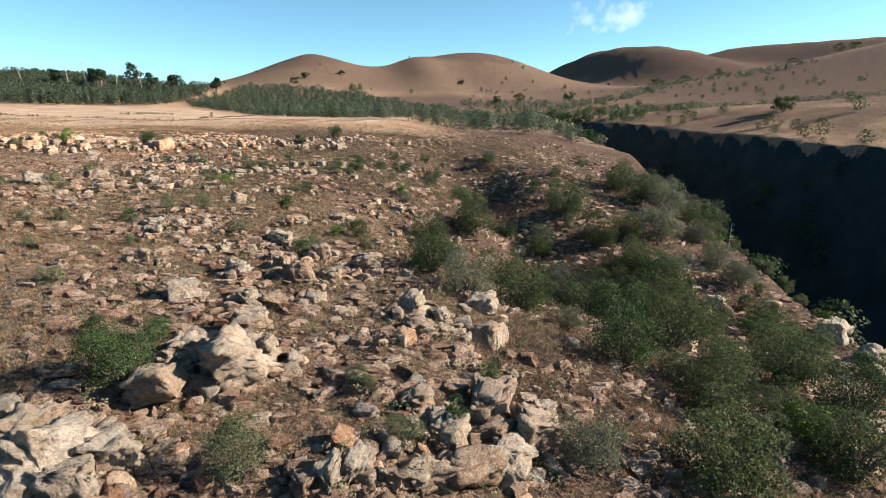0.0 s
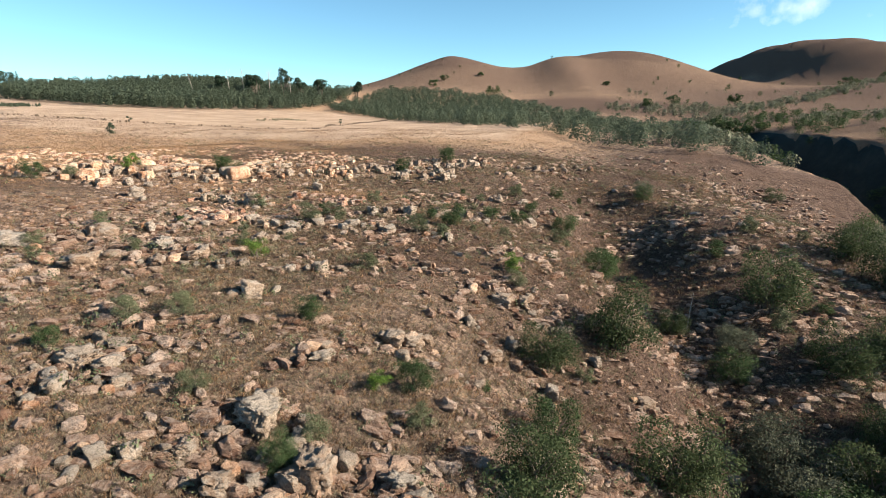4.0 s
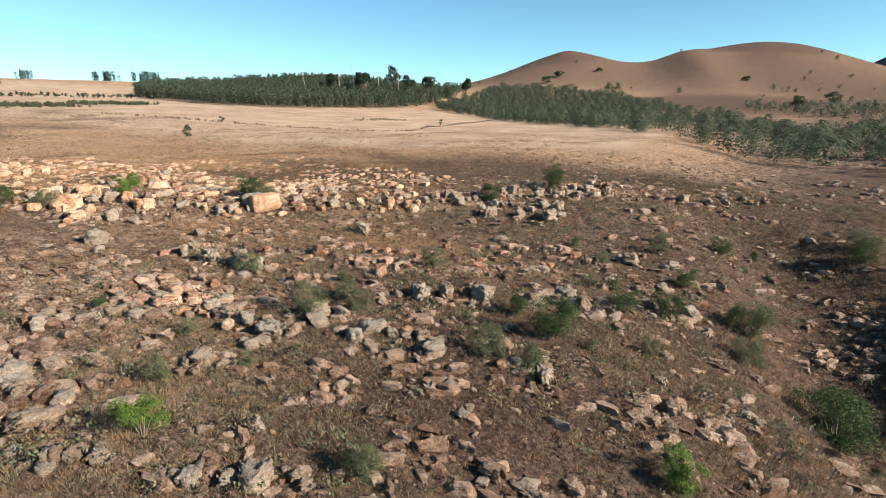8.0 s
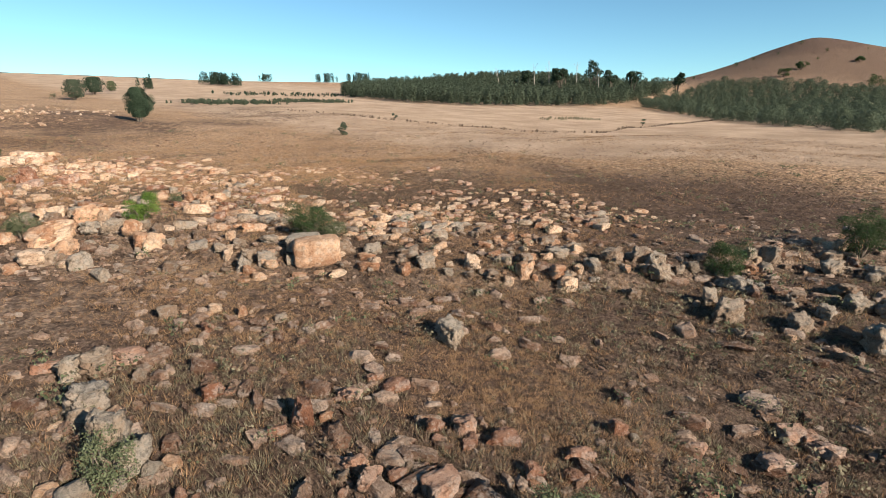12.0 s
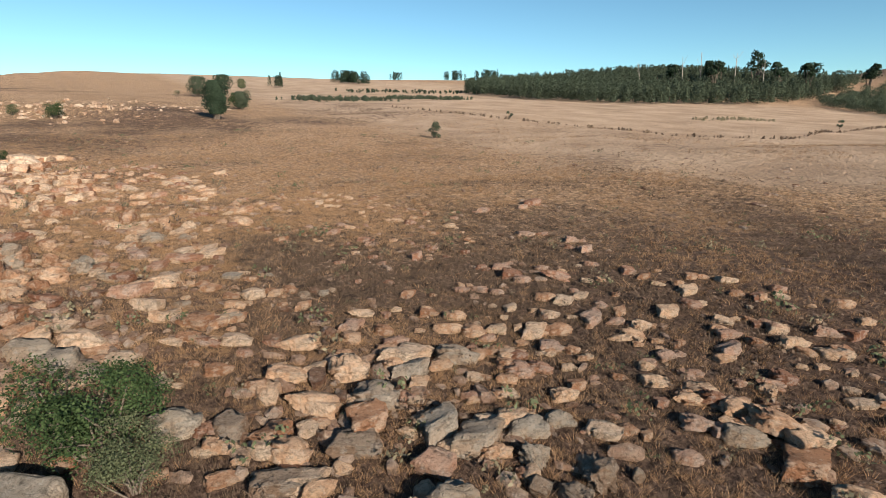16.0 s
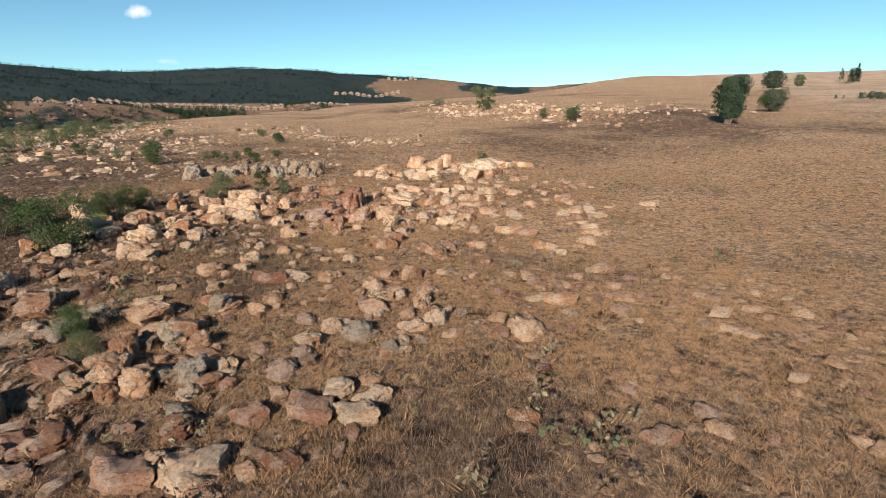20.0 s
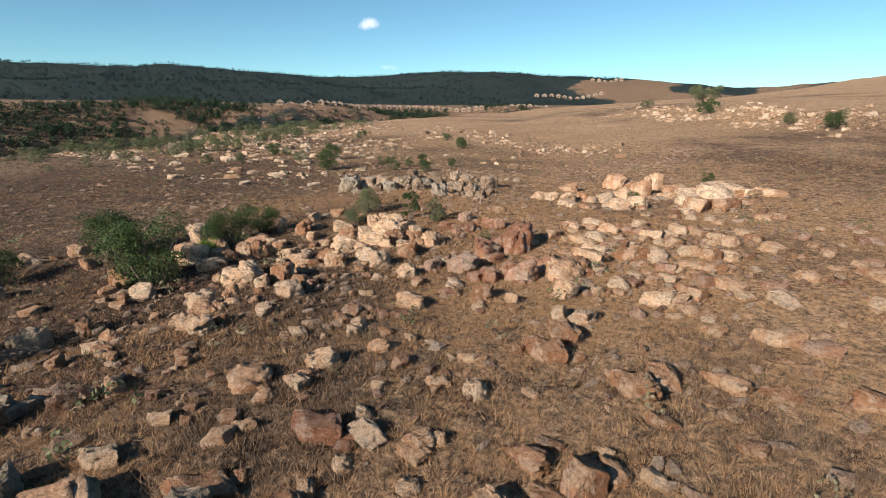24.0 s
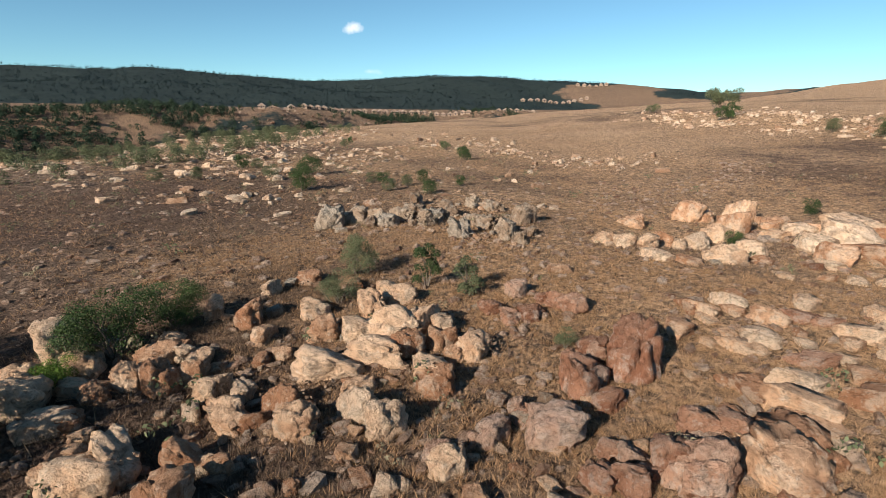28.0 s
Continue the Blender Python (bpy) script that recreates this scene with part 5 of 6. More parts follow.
def slope_bushes():
    """Waist-high bushes dotted over the stony slope."""
    rng = np.random.default_rng(13)
    x, y = scatter(rng, 1500, -42, 8, 16, 98)
    u = x - np.interp(y, BROW_Y, BROW_X)
    keep = rng.uniform(0, 1, len(x)) < 0.10 * smooth(-36, -12, u) * smooth(10, 3, u) * (0.7 + grain(x, y, 9, 52)) * (1 - 0.6 * smooth(58, 70, y) * smooth(-4, -14, u))
    return [(float(a), float(b), float(rng.uniform(0.45, 1.15))) for a, b in zip(x[keep], y[keep])]


set_plants(GORGE[:3], slope_bushes(), 4)
# bushes that stand out: x, y, height
set_plants(DARK, [(-57.0, 57.6, 2.5), (-57.1, 53.1, 2.1), (-61.3, 55.3, 1.7), (-63.0, 55.0, 1.3), (-10.8, 16.3, 2.3), (1.7, 19.8, 1.1), (-12.6, 42.4, 1.2), (-6.6, 39.9, 1.4), (-9.2, 33.6, 1.1), (-7.8, 67.9, 1.3), (-5.1, 76.5, 1.3), (-10.1, 61.8, 1.9), (-1.4, 73.8, 2.2), (-5.8, 70.3, 1.4), (-18.2, 92.6, 2.3), (-22.2, 85.7, 1.8), (-39.8, 73.5, 0.9)], 81)
set_plants(DARK, [(-53.2, 53.1, 1.5), (-51.0, 60.4, 1.8), (-50.0, 68.9, 0.9), (-80.4, 35.8, 1.8), (-92.5, 65.6, 0.9), (-83.7, 63.9, 0.7), (-136.0, 66.8, 2.6), (-84.2, 44.8, 1.0), (-103.8, 32.3, 1.2), (-85.9, 28.9, 1.8), (-86.7, 15.8, 1.6), (-86.7, 37.6, 0.9), (-88.4, 40.4, 1.1), (-88.6, 44.0, 0.8), (-114.9, -0.8, 1.1), (-105.9, 30.2, 1.2), (-112.0, 21.9, 0.9), (-151.4, 97.9, 3.8)], 82)
set_plants(SLIM, [(-69.8, 58.0, 1.4), (-70.1, 59.5, 1.4)], 83)
set_plants(OLIVE, [(-67.0, 56.9, 1.0), (-60.4, 55.1, 1.0), (-185.7, 21.0, 1.7), (-5.9, 13.0, 1.8), (-2.8, 17.4, 0.7), (81.3, 118.3, 4.2), (-1.3, 15.2, 1.0), (27.9, 109.4, 2.3), (-3.8, 54.7, 1.2), (-1.8, 69.1, 1.3)], 84)
set_plants(OLIVE, [(-14.0, 35.7, 1.0), (-20.2, 39.2, 1.2), (-18.3, 40.5, 1.2), (-32.9, 45.3, 1.0), (-12.0, 58.7, 1.5), (-20.6, 58.2, 1.5), (-7.3, 80.8, 1.2), (-13.0, 51.0, 1.1), (-48.5, 62.2, 1.3), (-69.0, 55.4, 1.4), (-49.4, 70.2, 0.7), (-110.0, 24.0, 1.1), (-109.4, 4.5, 1.2), (-141.4, 60.8, 1.8), (-189.8, 20.6, 1.9), (-84.1, 41.0, 0.9), (-87.3, 17.6, 1.1), (-76.3, 19.5, 1.1), (-86.4, 36.7, 0.9), (-86.6, 40.3, 0.9), (-82.1, 28.6, 1.3), (-78.7, 22.6, 1.2), (-68.9, 63.6, 0.5)], 85)
set_plants(FRESH, [(-19.5, 48.7, 1.2), (-7.8, 39.2, 0.8), (-4.3, 56.0, 1.3), (-46.2, 67.2, 1.6), (-59.9, 56.1, 0.7)], 86)
set_plants(DARK, [(-39.6, 73.8, 1.9)], 99)
set_plants(OLIVE, [(-38.3, 74.4, 1.3)], 98)


# ---- grass ----
def tuft(rng, blades, high, wide, lean, thick=1.0):
    a = rng.uniform(0, 2 * math.pi, blades)
    root = np.stack([np.cos(a), np.sin(a), np.zeros(blades)], -1) * rng.uniform(0, 0.35, (blades, 1)) * wide
    tip = np.stack([np.cos(a), np.sin(a), np.zeros(blades)], -1) * rng.uniform(0.3, 1.0, (blades, 1)) * lean
    tip[:, 2] = high * rng.uniform(0.55, 1.0, blades)
    b = rng.uniform(0, 2 * math.pi, blades)
    side = np.stack([np.cos(b), np.sin(b), np.zeros(blades)], -1) * 0.018 * thick * high / 0.4
    v = np.stack([root - side, root + side, root + tip], 1).reshape(-1, 3)
    v[:, 2] -= np.tile([0.06, 0.06, 0], blades)
    return v, np.arange(blades * 3).reshape(-1, 3)


def scrub_form(seed):
    rng = np.random.default_rng(seed)
    c = [(0.25 * rng.normal(), 0.25 * rng.normal(), rng.uniform(0.2, 0.55)) for _ in range(5)]
    return leaves(rng, c, [rng.uniform(0.16, 0.28) for _ in c], 40, 0.062, 0.3)


def low_scrub():
    """Knee-high shrubs on the slope and among the rocks."""
    rng = np.random.default_rng(19)
    x, y = scatter(rng, 42000, -110, 30, 5, 118)
    u, s = x - np.interp(y, BROW_Y, BROW_X), beyond(x, y)
    d = 0.025 + 0.45 * smooth(-36, -14, u) * smooth(10, -2, s) * (0.7 + grain(x, y, 8, 45)) * smooth(120, 95, y) + 0.05 * smooth(-60, -40, u) + 0.10 * heath_of(x, y)
    keep = rng.uniform(0, 1, len(x)) < d
    x, y = x[keep], y[keep]
    pick, forms = rng.integers(0, 3, len(x)), [scrub_form(640 + k) for k in range(4)]
    for k, (mat, label) in enumerate(((SCRUB, "low grey-green scrub between the stones"), (LEAF_OLIVE, "low olive-green scrub between the stones"), (HEATH, "low twiggy brown scrub between the stones"))):
        groups, some = [], pick == k
        for i, (v, f) in enumerate(forms):
            take = np.flatnonzero(some)[i::4]
            n = len(take)
            groups.append(spread(v, f, np.stack([x[take], y[take], land(x[take], y[take])], -1), 0.28 + 0.75 * rng.uniform(0, 1, n) ** 1.8, rng.uniform(0, 6.28, n)))
        tagged(gathered("low_scrub", groups, mat, False), label, "shrubs", kind="stuff")


low_scrub()


# the ground that is seen from nearest
MEADOW = [(-9, 22), (-14, 45), (-24, 62), (-38, 76), (-47, 82), (-54, 78), (-60, 70), (-66, 62)]


def grass():
    rng = np.random.default_rng(5)
    forms = [tuft(np.random.default_rng(900 + k), 12, 0.22, 0.30, 0.24, 1.2) for k in range(6)]
    thin = [tuft(np.random.default_rng(930 + k), 22, 0.21, 0.34, 0.27, 0.72) for k in range(6)]
    heath = [tuft(np.random.default_rng(950 + k), 16, 0.22, 0.5, 0.18, 1.25) for k in range(3)]
    x, y = scatter(rng, 620000, -112, 14, 6, 112)
    turf = zones_of(x, y)[0]
    lush = 0.55 + 0.40 * turf + 0.40 * grain(x, y, 6, 61) + 0.25 * grain(x, y, 2.2, 62)
    away = np.full(len(x), 1e9)
    for (ax, ay), (bx, by) in zip(MEADOW, MEADOW[1:]):
        t = np.clip(((x - ax) * (bx - ax) + (y - ay) * (by - ay)) / ((bx - ax) ** 2 + (by - ay) ** 2), 0, 1)
        away = np.minimum(away, np.hypot(x - ax - t * (bx - ax), y - ay - t * (by - ay)))
    near = np.interp(away, [5, 10, 16, 26, 45, 80], [1.0, 0.72, 0.42, 0.20, 0.10, 0.04]) * (0.8 + 0.2 * smooth(58, 70, y + 0.5 * np.clip(-x - 45, 0, 30)))
    keep = rng.uniform(0, 1, len(x)) < np.clip(lush, 0.03, 1) * near
    x, y, away = x[keep], y[keep], away[keep]
    kind = rng.integers(0, len(forms), len(x))
    close = (away < 11) & (y > 66)
    pale = (x - np.interp(y, BROW_Y, BROW_X) > -30) & (rng.uniform(0, 1, len(x)) < 0.6) & ~close
    grey = grain(x, y, 5, 63) + 0.3 * rng.normal(size=len(x)) + 0.75 * heath_of(x, y) > 0.55
    for name, label, some, set_of, mat in (("dry_grass", "dry straw-coloured grass tufts over the veld", ~grey & ~close & ~pale, forms, STRAW), ("dry_grass", "grey-green grass tufts on the stony slope", ~grey & pale, forms, SCRUB), ("dry_grass", "fine dry grass round the boulders", ~grey & close, thin, STRAW), ("grey_heath", "dark grey-brown heath tufts between the grass", grey, heath, HEATH)):
        groups = []
        for k, (v, f) in enumerate(set_of):
            take = some & (kind % len(set_of) == k)
            px, py = x[take], y[take]
            n = len(px)
            groups.append(spread(v, f, np.stack([px, py, land(px, py)], -1), rng.uniform(0.4, 0.88, n), rng.uniform(0, 6.28, n), rng.uniform(-0.15, 0.15, n)))
        tagged(gathered(name, groups, mat, False), label, "grass", kind="stuff")


grass()


def slope_tufts():
    """Tussocks between the stones of the slope."""
    rng = np.random.default_rng(8)
    forms = [tuft(np.random.default_rng(990 + k), 13, 0.22, 0.40, 0.22, 1.5) for k in range(5)]
    x, y = scatter(rng, 150000, -40, 34, 14, 108)
    u = x - np.interp(y, BROW_Y, BROW_X)
    d = smooth(-34, -22, u) * smooth(2, -4, beyond(x, y)) * np.clip(0.55 + 0.8 * grain(x, y, 5, 66) + 0.35 * grain(x, y, 1.7, 67), 0.08, 1)
    keep = rng.uniform(0, 1, len(x)) < d
    x, y = x[keep], y[keep]
    tone = rng.uniform(0, 1, len(x)) + 0.25 * grain(x, y, 7, 68) - 0.15 * heath_of(x, y)
    for label, some, mat in (("grey-brown tussocks between the stones", tone < 0.34, HEATH), ("olive-brown tussocks between the stones", (tone >= 0.34) & (tone < 0.72), SCRUB), ("straw-coloured tussocks between the stones", tone >= 0.72, STRAW)):
        groups = []
        for k, (v, f) in enumerate(forms):
            take = np.flatnonzero(some)[k::5]
            n = len(take)
            groups.append(spread(v, f, np.stack([x[take], y[take], land(x[take], y[take])], -1), rng.uniform(0.5, 1.25, n), rng.uniform(0, 6.28, n)))
        tagged(gathered("tussocks", groups, mat, False), label, "grass", kind="stuff")


slope_tufts()


def far_tufts():
    """Coarse clumps over the plain and the rises farther off."""
    rng = np.random.default_rng(6)
    forms = [tuft(np.random.default_rng(970 + k), 8, 0.24, 0.7, 0.30) for k in range(5)]
    x, y = scatter(rng, 250000, -190, 30, -30, 160)
    away = np.hypot(x + 45, y - 62)
    patch = 0.35 + 0.5 * grain(x, y, 7, 64) + 0.35 * grain(x, y, 2.6, 65)
    keep = (rng.uniform(0, 1, len(x)) < np.clip(patch, 0.05, 1) * smooth(150, 45, away)) & (beyond(x, y) < 2)
    x, y = x[keep], y[keep]
    dark = rng.uniform(0, 1, len(x)) < 0.42 + 0.5 * heath_of(x, y)
    for label, some, mat in (("dark dry clumps dotted over the plain", dark, HEATH), ("pale grass clumps dotted over the plain", ~dark, STRAW)):
        groups = []
        for k, (v, f) in enumerate(forms):
            take = np.flatnonzero(some)[k::5]
            n = len(take)
            groups.append(spread(v * (1, 1, 0.8), f, np.stack([x[take], y[take], land(x[take], y[take])], -1), rng.uniform(0.6, 1.5, n), rng.uniform(0, 6.28, n)))
        tagged(gathered("grass_clumps", groups, mat, False), label, "grass", kind="stuff")


far_tufts()


# ---- the far woods ----
def inside(poly, x, y):
    hit = np.zeros(x.shape, bool)
    for (ax, ay), (bx, by) in zip(poly, poly[1:] + poly[:1]):
        cross = (ay > y) != (by > y)
        with np.errstate(divide="ignore", invalid="ignore"):
            hit ^= cross & (x < (bx - ax) * (y - ay) / (by - ay) + ax)
    return hit


def far_tree_form(seed, high, wide, count, size, cone, up=0.9):
    rng = np.random.default_rng(seed)
    h = rng.uniform(0.08, 1.0, count) ** 0.8
    out = (1 - h) ** 0.7 if cone else np.sqrt(np.clip(1 - ((h - 0.55) / 0.5) ** 2, 0.02, 1))
    a = rng.uniform(0, 2 * math.pi, count)
    lobes = 1 + 0.16 * np.sin(3 * a + 7 * h + seed) + 0.12 * np.sin(5 * a - 11 * h)
    r = wide / 2 * out * lobes * rng.uniform(0.45, 1.08, count)
    p = np.stack([r * np.cos(a), r * np.sin(a), h * high], -1)
    n = np.stack([np.cos(a), np.sin(a), up + 0 * a], -1) + 0.38 * rng.normal(size=(count, 3))
    n /= np.linalg.norm(n, axis=1, keepdims=True)
    u = np.cross(n, rng.normal(size=(count, 3)))
    u /= np.linalg.norm(u, axis=1, keepdims=True) + 1e-9
    w = np.cross(n, u)
    s = size * rng.uniform(0.6, 1.3, (count, 1))
    v = np.stack([p - u * s, p - w * s * 0.7, p + u * s, p + w * s * 0.7], 1).reshape(-1, 3)
    return v, np.arange(count * 4).reshape(-1, 4)


def stand(name, label, mat, forms, x, y, size, seed, category="trees"):
    """Many trees as one stand."""
    rng = np.random.default_rng(seed)
    which, groups = rng.integers(0, len(forms), len(x)), []
    for k, (v, f) in enumerate(forms):
        take = which == k
        n = int(take.sum())
        if n:
            groups.append(spread(v, f, np.stack([x[take], y[take], land(x[take], y[take]) - 0.2], -1), size[take], rng.uniform(0, 6.28, n), rng.uniform(-0.06, 0.06, n)))
    return tagged(gathered(name, groups, mat, False), label, category, kind="stuff")


def fill(seed, poly, gap):
    rng = np.random.default_rng(seed)
    xs, ys = [p[0] for p in poly], [p[1] for p in poly]
    gx, gy = np.meshgrid(np.arange(min(xs), max(xs), gap), np.arange(min(ys), max(ys), gap))
    x, y = gx.ravel() + rng.uniform(-0.5, 0.5, gx.size) * gap, gy.ravel() + rng.uniform(-0.5, 0.5, gx.size) * gap
    keep = inside(poly, x + 5 * grain(x, y, 18, 81), y + 5 * grain(x, y, 18, 82))
    return x[keep], y[keep], rng


TALL = [far_tree_form(700 + k, 7.5, 3.8, 150, 0.38, k % 3 == 0) for k in range(6)]
ROUND = [far_tree_form(720 + k, 4.2, 4.4, 330, 0.20, False) for k in range(6)]
BROAD = [far_tree_form(730 + k, 4.2, 4.4, 70, 0.46, False) for k in range(5)]
SMALL = [far_tree_form(740 + k, 1.8, 1.6, 40, 0.28, k % 2 == 0) for k in range(4)]
PLANTATION = [(-292, 246), (-210, 223), (-183, 248), (-174, 300), (-168, 352), (-190, 470), (-330, 440), (-400, 330)]
THICKET = [(-166, 352), (-125, 316), (-95, 287), (-55, 241), (-22, 180), (0, 142), (18, 122), (30, 128), (32, 190), (30, 250), (5, 300), (-35, 424), (-70, 490), (-111, 500), (-176, 510)]
x, y, rng = fill(31, PLANTATION, 4.0)
stand("plantation", "dense dark-green plantation of young trees on the far plain", WATTLE, TALL, x, y, rng.uniform(0.7, 1.2, len(x)), 1)
x, y, rng = fill(32, THICKET, 4.6)
some = (rng.uniform(0, 1, len(x)) < np.where(x > -34, 0.42, 1.0))
x, y = x[some], y[some]
size = rng.uniform(0.55, 1.4, len(x))
stand("thicket", "grey-green wattle thicket filling the shallow valley", WATTLE, ROUND, x[::2], y[::2], size[::2], 2)
stand("thicket", "dark-green wattle thicket filling the shallow valley", WATTLE, ROUND, x[1::2], y[1::2], size[1::2], 3)

# woods in the gorge, on its far side and on the hills
rng = np.random.default_rng(33)
x, y = scatter(rng, 26000, -640, 160, -420, 20)
s = beyond(x, y)
keep = (s > 6) & (s < 260) & (rng.uniform(0, 1, len(x)) < 0.04 + 0.75 * smooth(0.05, 0.55, grain(x, y, 45, 91) + 0.4 * grain(x, y, 14, 92)))
near = keep & (s < 70)
keep = keep & (s >= 70)
stand("gorge_wood", "olive-green bush along the near edge of the gorge", LEAF_OLIVE, ROUND, x[near], y[near], rng.uniform(0.35, 0.95, int(near.sum())), 14)
stand("gorge_wood", "dark bush clinging to the sides of the gorge", NEEDLES, BROAD, x[keep], y[keep], rng.uniform(0.6, 1.3, int(keep.sum())), 4)
x, y = scatter(rng, 9000, 30, 240, -20, 330)
s = beyond(x, y)
keep = (s > -1) & (s < 60) & (rng.uniform(0, 1, len(x)) < 0.10 + 0.12 * grain(x, y, 30, 93))
stand("gorge_wood", "shaded bush on the wall of the gorge", LEAF_DARK, ROUND, x[keep], y[keep], rng.uniform(0.5, 1.1, int(keep.sum())), 5)
x, y = scatter(rng, 60000, -1500, 300, -1500, -150)
turf, wood, stony = zones_of(x, y)
keep = (wood > 0.8) & (beyond(x, y) > 290) & (rng.uniform(0, 1, len(x)) < 0.36)
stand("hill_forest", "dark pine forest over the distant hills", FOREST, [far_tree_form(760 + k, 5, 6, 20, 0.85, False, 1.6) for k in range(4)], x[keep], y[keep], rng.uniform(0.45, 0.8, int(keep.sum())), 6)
x, y = scatter(rng, 3600, -420, 700, 380, 900)
keep = rng.uniform(0, 1, len(x)) < (0.10 + 0.25 * grain(x, 1.6 * y, 90, 94)) * smooth(860, 520, y)
stand("hill_bushes", "dark bushes dotted over the grassy hills", LEAF_DARK, BROAD, x[keep], y[keep], 0.25 + 0.9 * rng.uniform(0, 1, int(keep.sum())) ** 2, 7, "bushes")
x, y = scatter(rng, 9000, -60, 330, 150, 600)
STREAM_Y, STREAM_X = [150, 180, 250, 330, 420, 480, 600], [34, 30, 38, 62, 112, 170, 260]
bank = np.exp(-(((x - np.interp(y, STREAM_Y, STREAM_X)) / 13) ** 2))
folds = smooth(0.22, 0.55, grain(0.4 * x + 0.2 * y, y, 36, 89)) * smooth(240, 290, y) * smooth(600, 480, y)
keep = rng.uniform(0, 1, len(x)) < 0.8 * np.maximum(bank, 0.8 * folds)
stand("valley_bush", "belts of dark bush in the folds of the valley", LEAF_GREY, BROAD, x[keep], y[keep], rng.uniform(0.4, 1.1, int(keep.sum())), 10, "bushes")
x, y = scatter(rng, 500, 40, 330, 130, 560)
keep = (beyond(x, y) > 20) & (rng.uniform(0, 1, len(x)) < 0.22 + 0.5 * grain(x, y, 50, 95))
stand("hill_bushes", "dark bushes on the far side of the gorge", LEAF_DARK, ROUND, x[keep], y[keep], rng.uniform(0.4, 1.2, int(keep.sum())), 8, "bushes")

# copses and rows of saplings on the plain
for seed, (cx, cy, rx, ry, count, scale) in enumerate([(-440, 235, 26, 12, 46, 1.15), (-520, 380, 14, 10, 16, 1.2), (-490, 400, 16, 10, 20, 1.2), (-600, 350, 12, 8, 10, 1.1), (-333, 152, 8, 6, 8, 1.0)]):
    rng = np.random.default_rng(400 + seed)
    a, r = rng.uniform(0, 6.28, count), np.sqrt(rng.uniform(0, 1, count))
    stand("copse", "small dark copse on the far grassland", NEEDLES, TALL, cx + rx * r * np.cos(a), cy + ry * r * np.sin(a), rng.uniform(0.7, 1.2, count) * scale, 500 + seed)
for seed, (ax, ay, bx, by, wide, count) in enumerate([(-192, 122, -190, 148, 2.5, 170), (-206, 158, -212, 192, 2.5, 190), (-113, 198, -106, 214, 2.0, 110)]):
    rng = np.random.default_rng(420 + seed)
    t = rng.uniform(0, 1, count)
    stand("reed_patch", "low green reed patch in the pale grass", SCRUB if seed == 2 else WATTLE, SMALL, ax + (bx - ax) * t + wide * rng.normal(size=count), ay + (by - ay) * t + wide * rng.normal(size=count), rng.uniform(0.5, 1.0, count) * (0.5 if seed == 2 else 0.9), 520 + seed, "reeds")
rng = np.random.default_rng(440)
t = rng.uniform(0, 1, 130)
stand("saplings", "rows of young saplings on the plain", NEEDLES, SMALL, -300 + 40 * np.floor(t * 3) * 0.3 + rng.normal(size=130), 170 + 100 * rng.uniform(0, 1, 130), rng.uniform(0.5, 1.1, 130), 540, "saplings")
# the old furrow with scrub on its bank
FURROW = [(-150, 132), (-121, 144), (-104, 147), (-82, 146), (-74, 160), (-80, 190), (-92, 262), (-96, 285)]
rng = np.random.default_rng(441)
px, py = [], []
for (ax, ay), (bx, by) in zip(FURROW, FURROW[1:]):
    n = int(math.hypot(bx - ax, by - ay) * 1.6)
    t = rng.uniform(0, 1, n)
    px.append(ax + (bx - ax) * t + 0.35 * rng.normal(size=n))
    py.append(ay + (by - ay) * t + 0.35 * rng.normal(size=n))
px, py = np.concatenate(px), np.concatenate(py)
stand("furrow_scrub", "line of dark scrub along an old furrow", HEATH, SMALL, px, py, rng.uniform(0.15, 0.42, len(px)), 541, "scrub")

# bushes and stones along the spur above the gorge
rng = np.random.default_rng(34)
x, y = scatter(rng, 4200, -140, -40, -66, 34)
s = beyond(x, y)
keep = (s > -26) & (s < 6) & (rng.uniform(0, 1, len(x)) < 0.24 + 0.2 * grain(x, y, 10, 98))
stand("spur_bushes", "olive bushes among the rocks of the spur", LEAF_OLIVE, ROUND, x[keep], y[keep], rng.uniform(0.15, 0.5, int(keep.sum())), 9, "bushes")


# ---- single trees ----
def tree(name, seed, x, y, high, wide, clumps, count, size, leaf, label, lift=0.12, shape=1.0):
    wood, crown = shrub_meshes(seed, high, wide, clumps, count, size, leaf, lift, shape)
    if name == "pine_tree":
        crown = mesh_of("crown", *far_tree_form(seed, high, wide, count, size, False, 0.4), leaf, False)
    ob = plant(name, (wood, crown), label, "tree", "single trees on the plain")
    ob.matrix_basis = Matrix.Translation((x, y, float(land(x, y))))
    return ob


tree("pine_tree", 801, -124.0, 89.2, 5.9, 3.7, 30, 5200, 0.16, NEEDLES, "dense dark-green pine standing alone on the grassland", 0.10, 0.5)
tree("pine_tree", 802, -150.0, 98.0, 3.6, 3.2, 16, 1800, 0.16, WATTLE, "small thin-crowned tree on the grassland", 0.2)
tree("pine_tree", 803, -230.0, 100.0, 6.4, 6.6, 18, 1800, 0.26, WATTLE, "round bushy tree far out on the plain", 0.15)
tree("pine_tree", 804, -269.0, 114.0, 6.6, 7.5, 20, 1800, 0.28, NEEDLES, "broad dark tree far out on the plain", 0.12)
tree("pine_tree", 805, -293.0, 126.0, 4.6, 4.0, 10, 900, 0.24, LEAF_OLIVE, "thin young tree far out on the plain", 0.2)
tree("sapling", 806, -93.3, 112.0, 2.3, 1.9, 10, 1300, 0.08, WATTLE, "young pine sapling in the pale grass", 0.06)
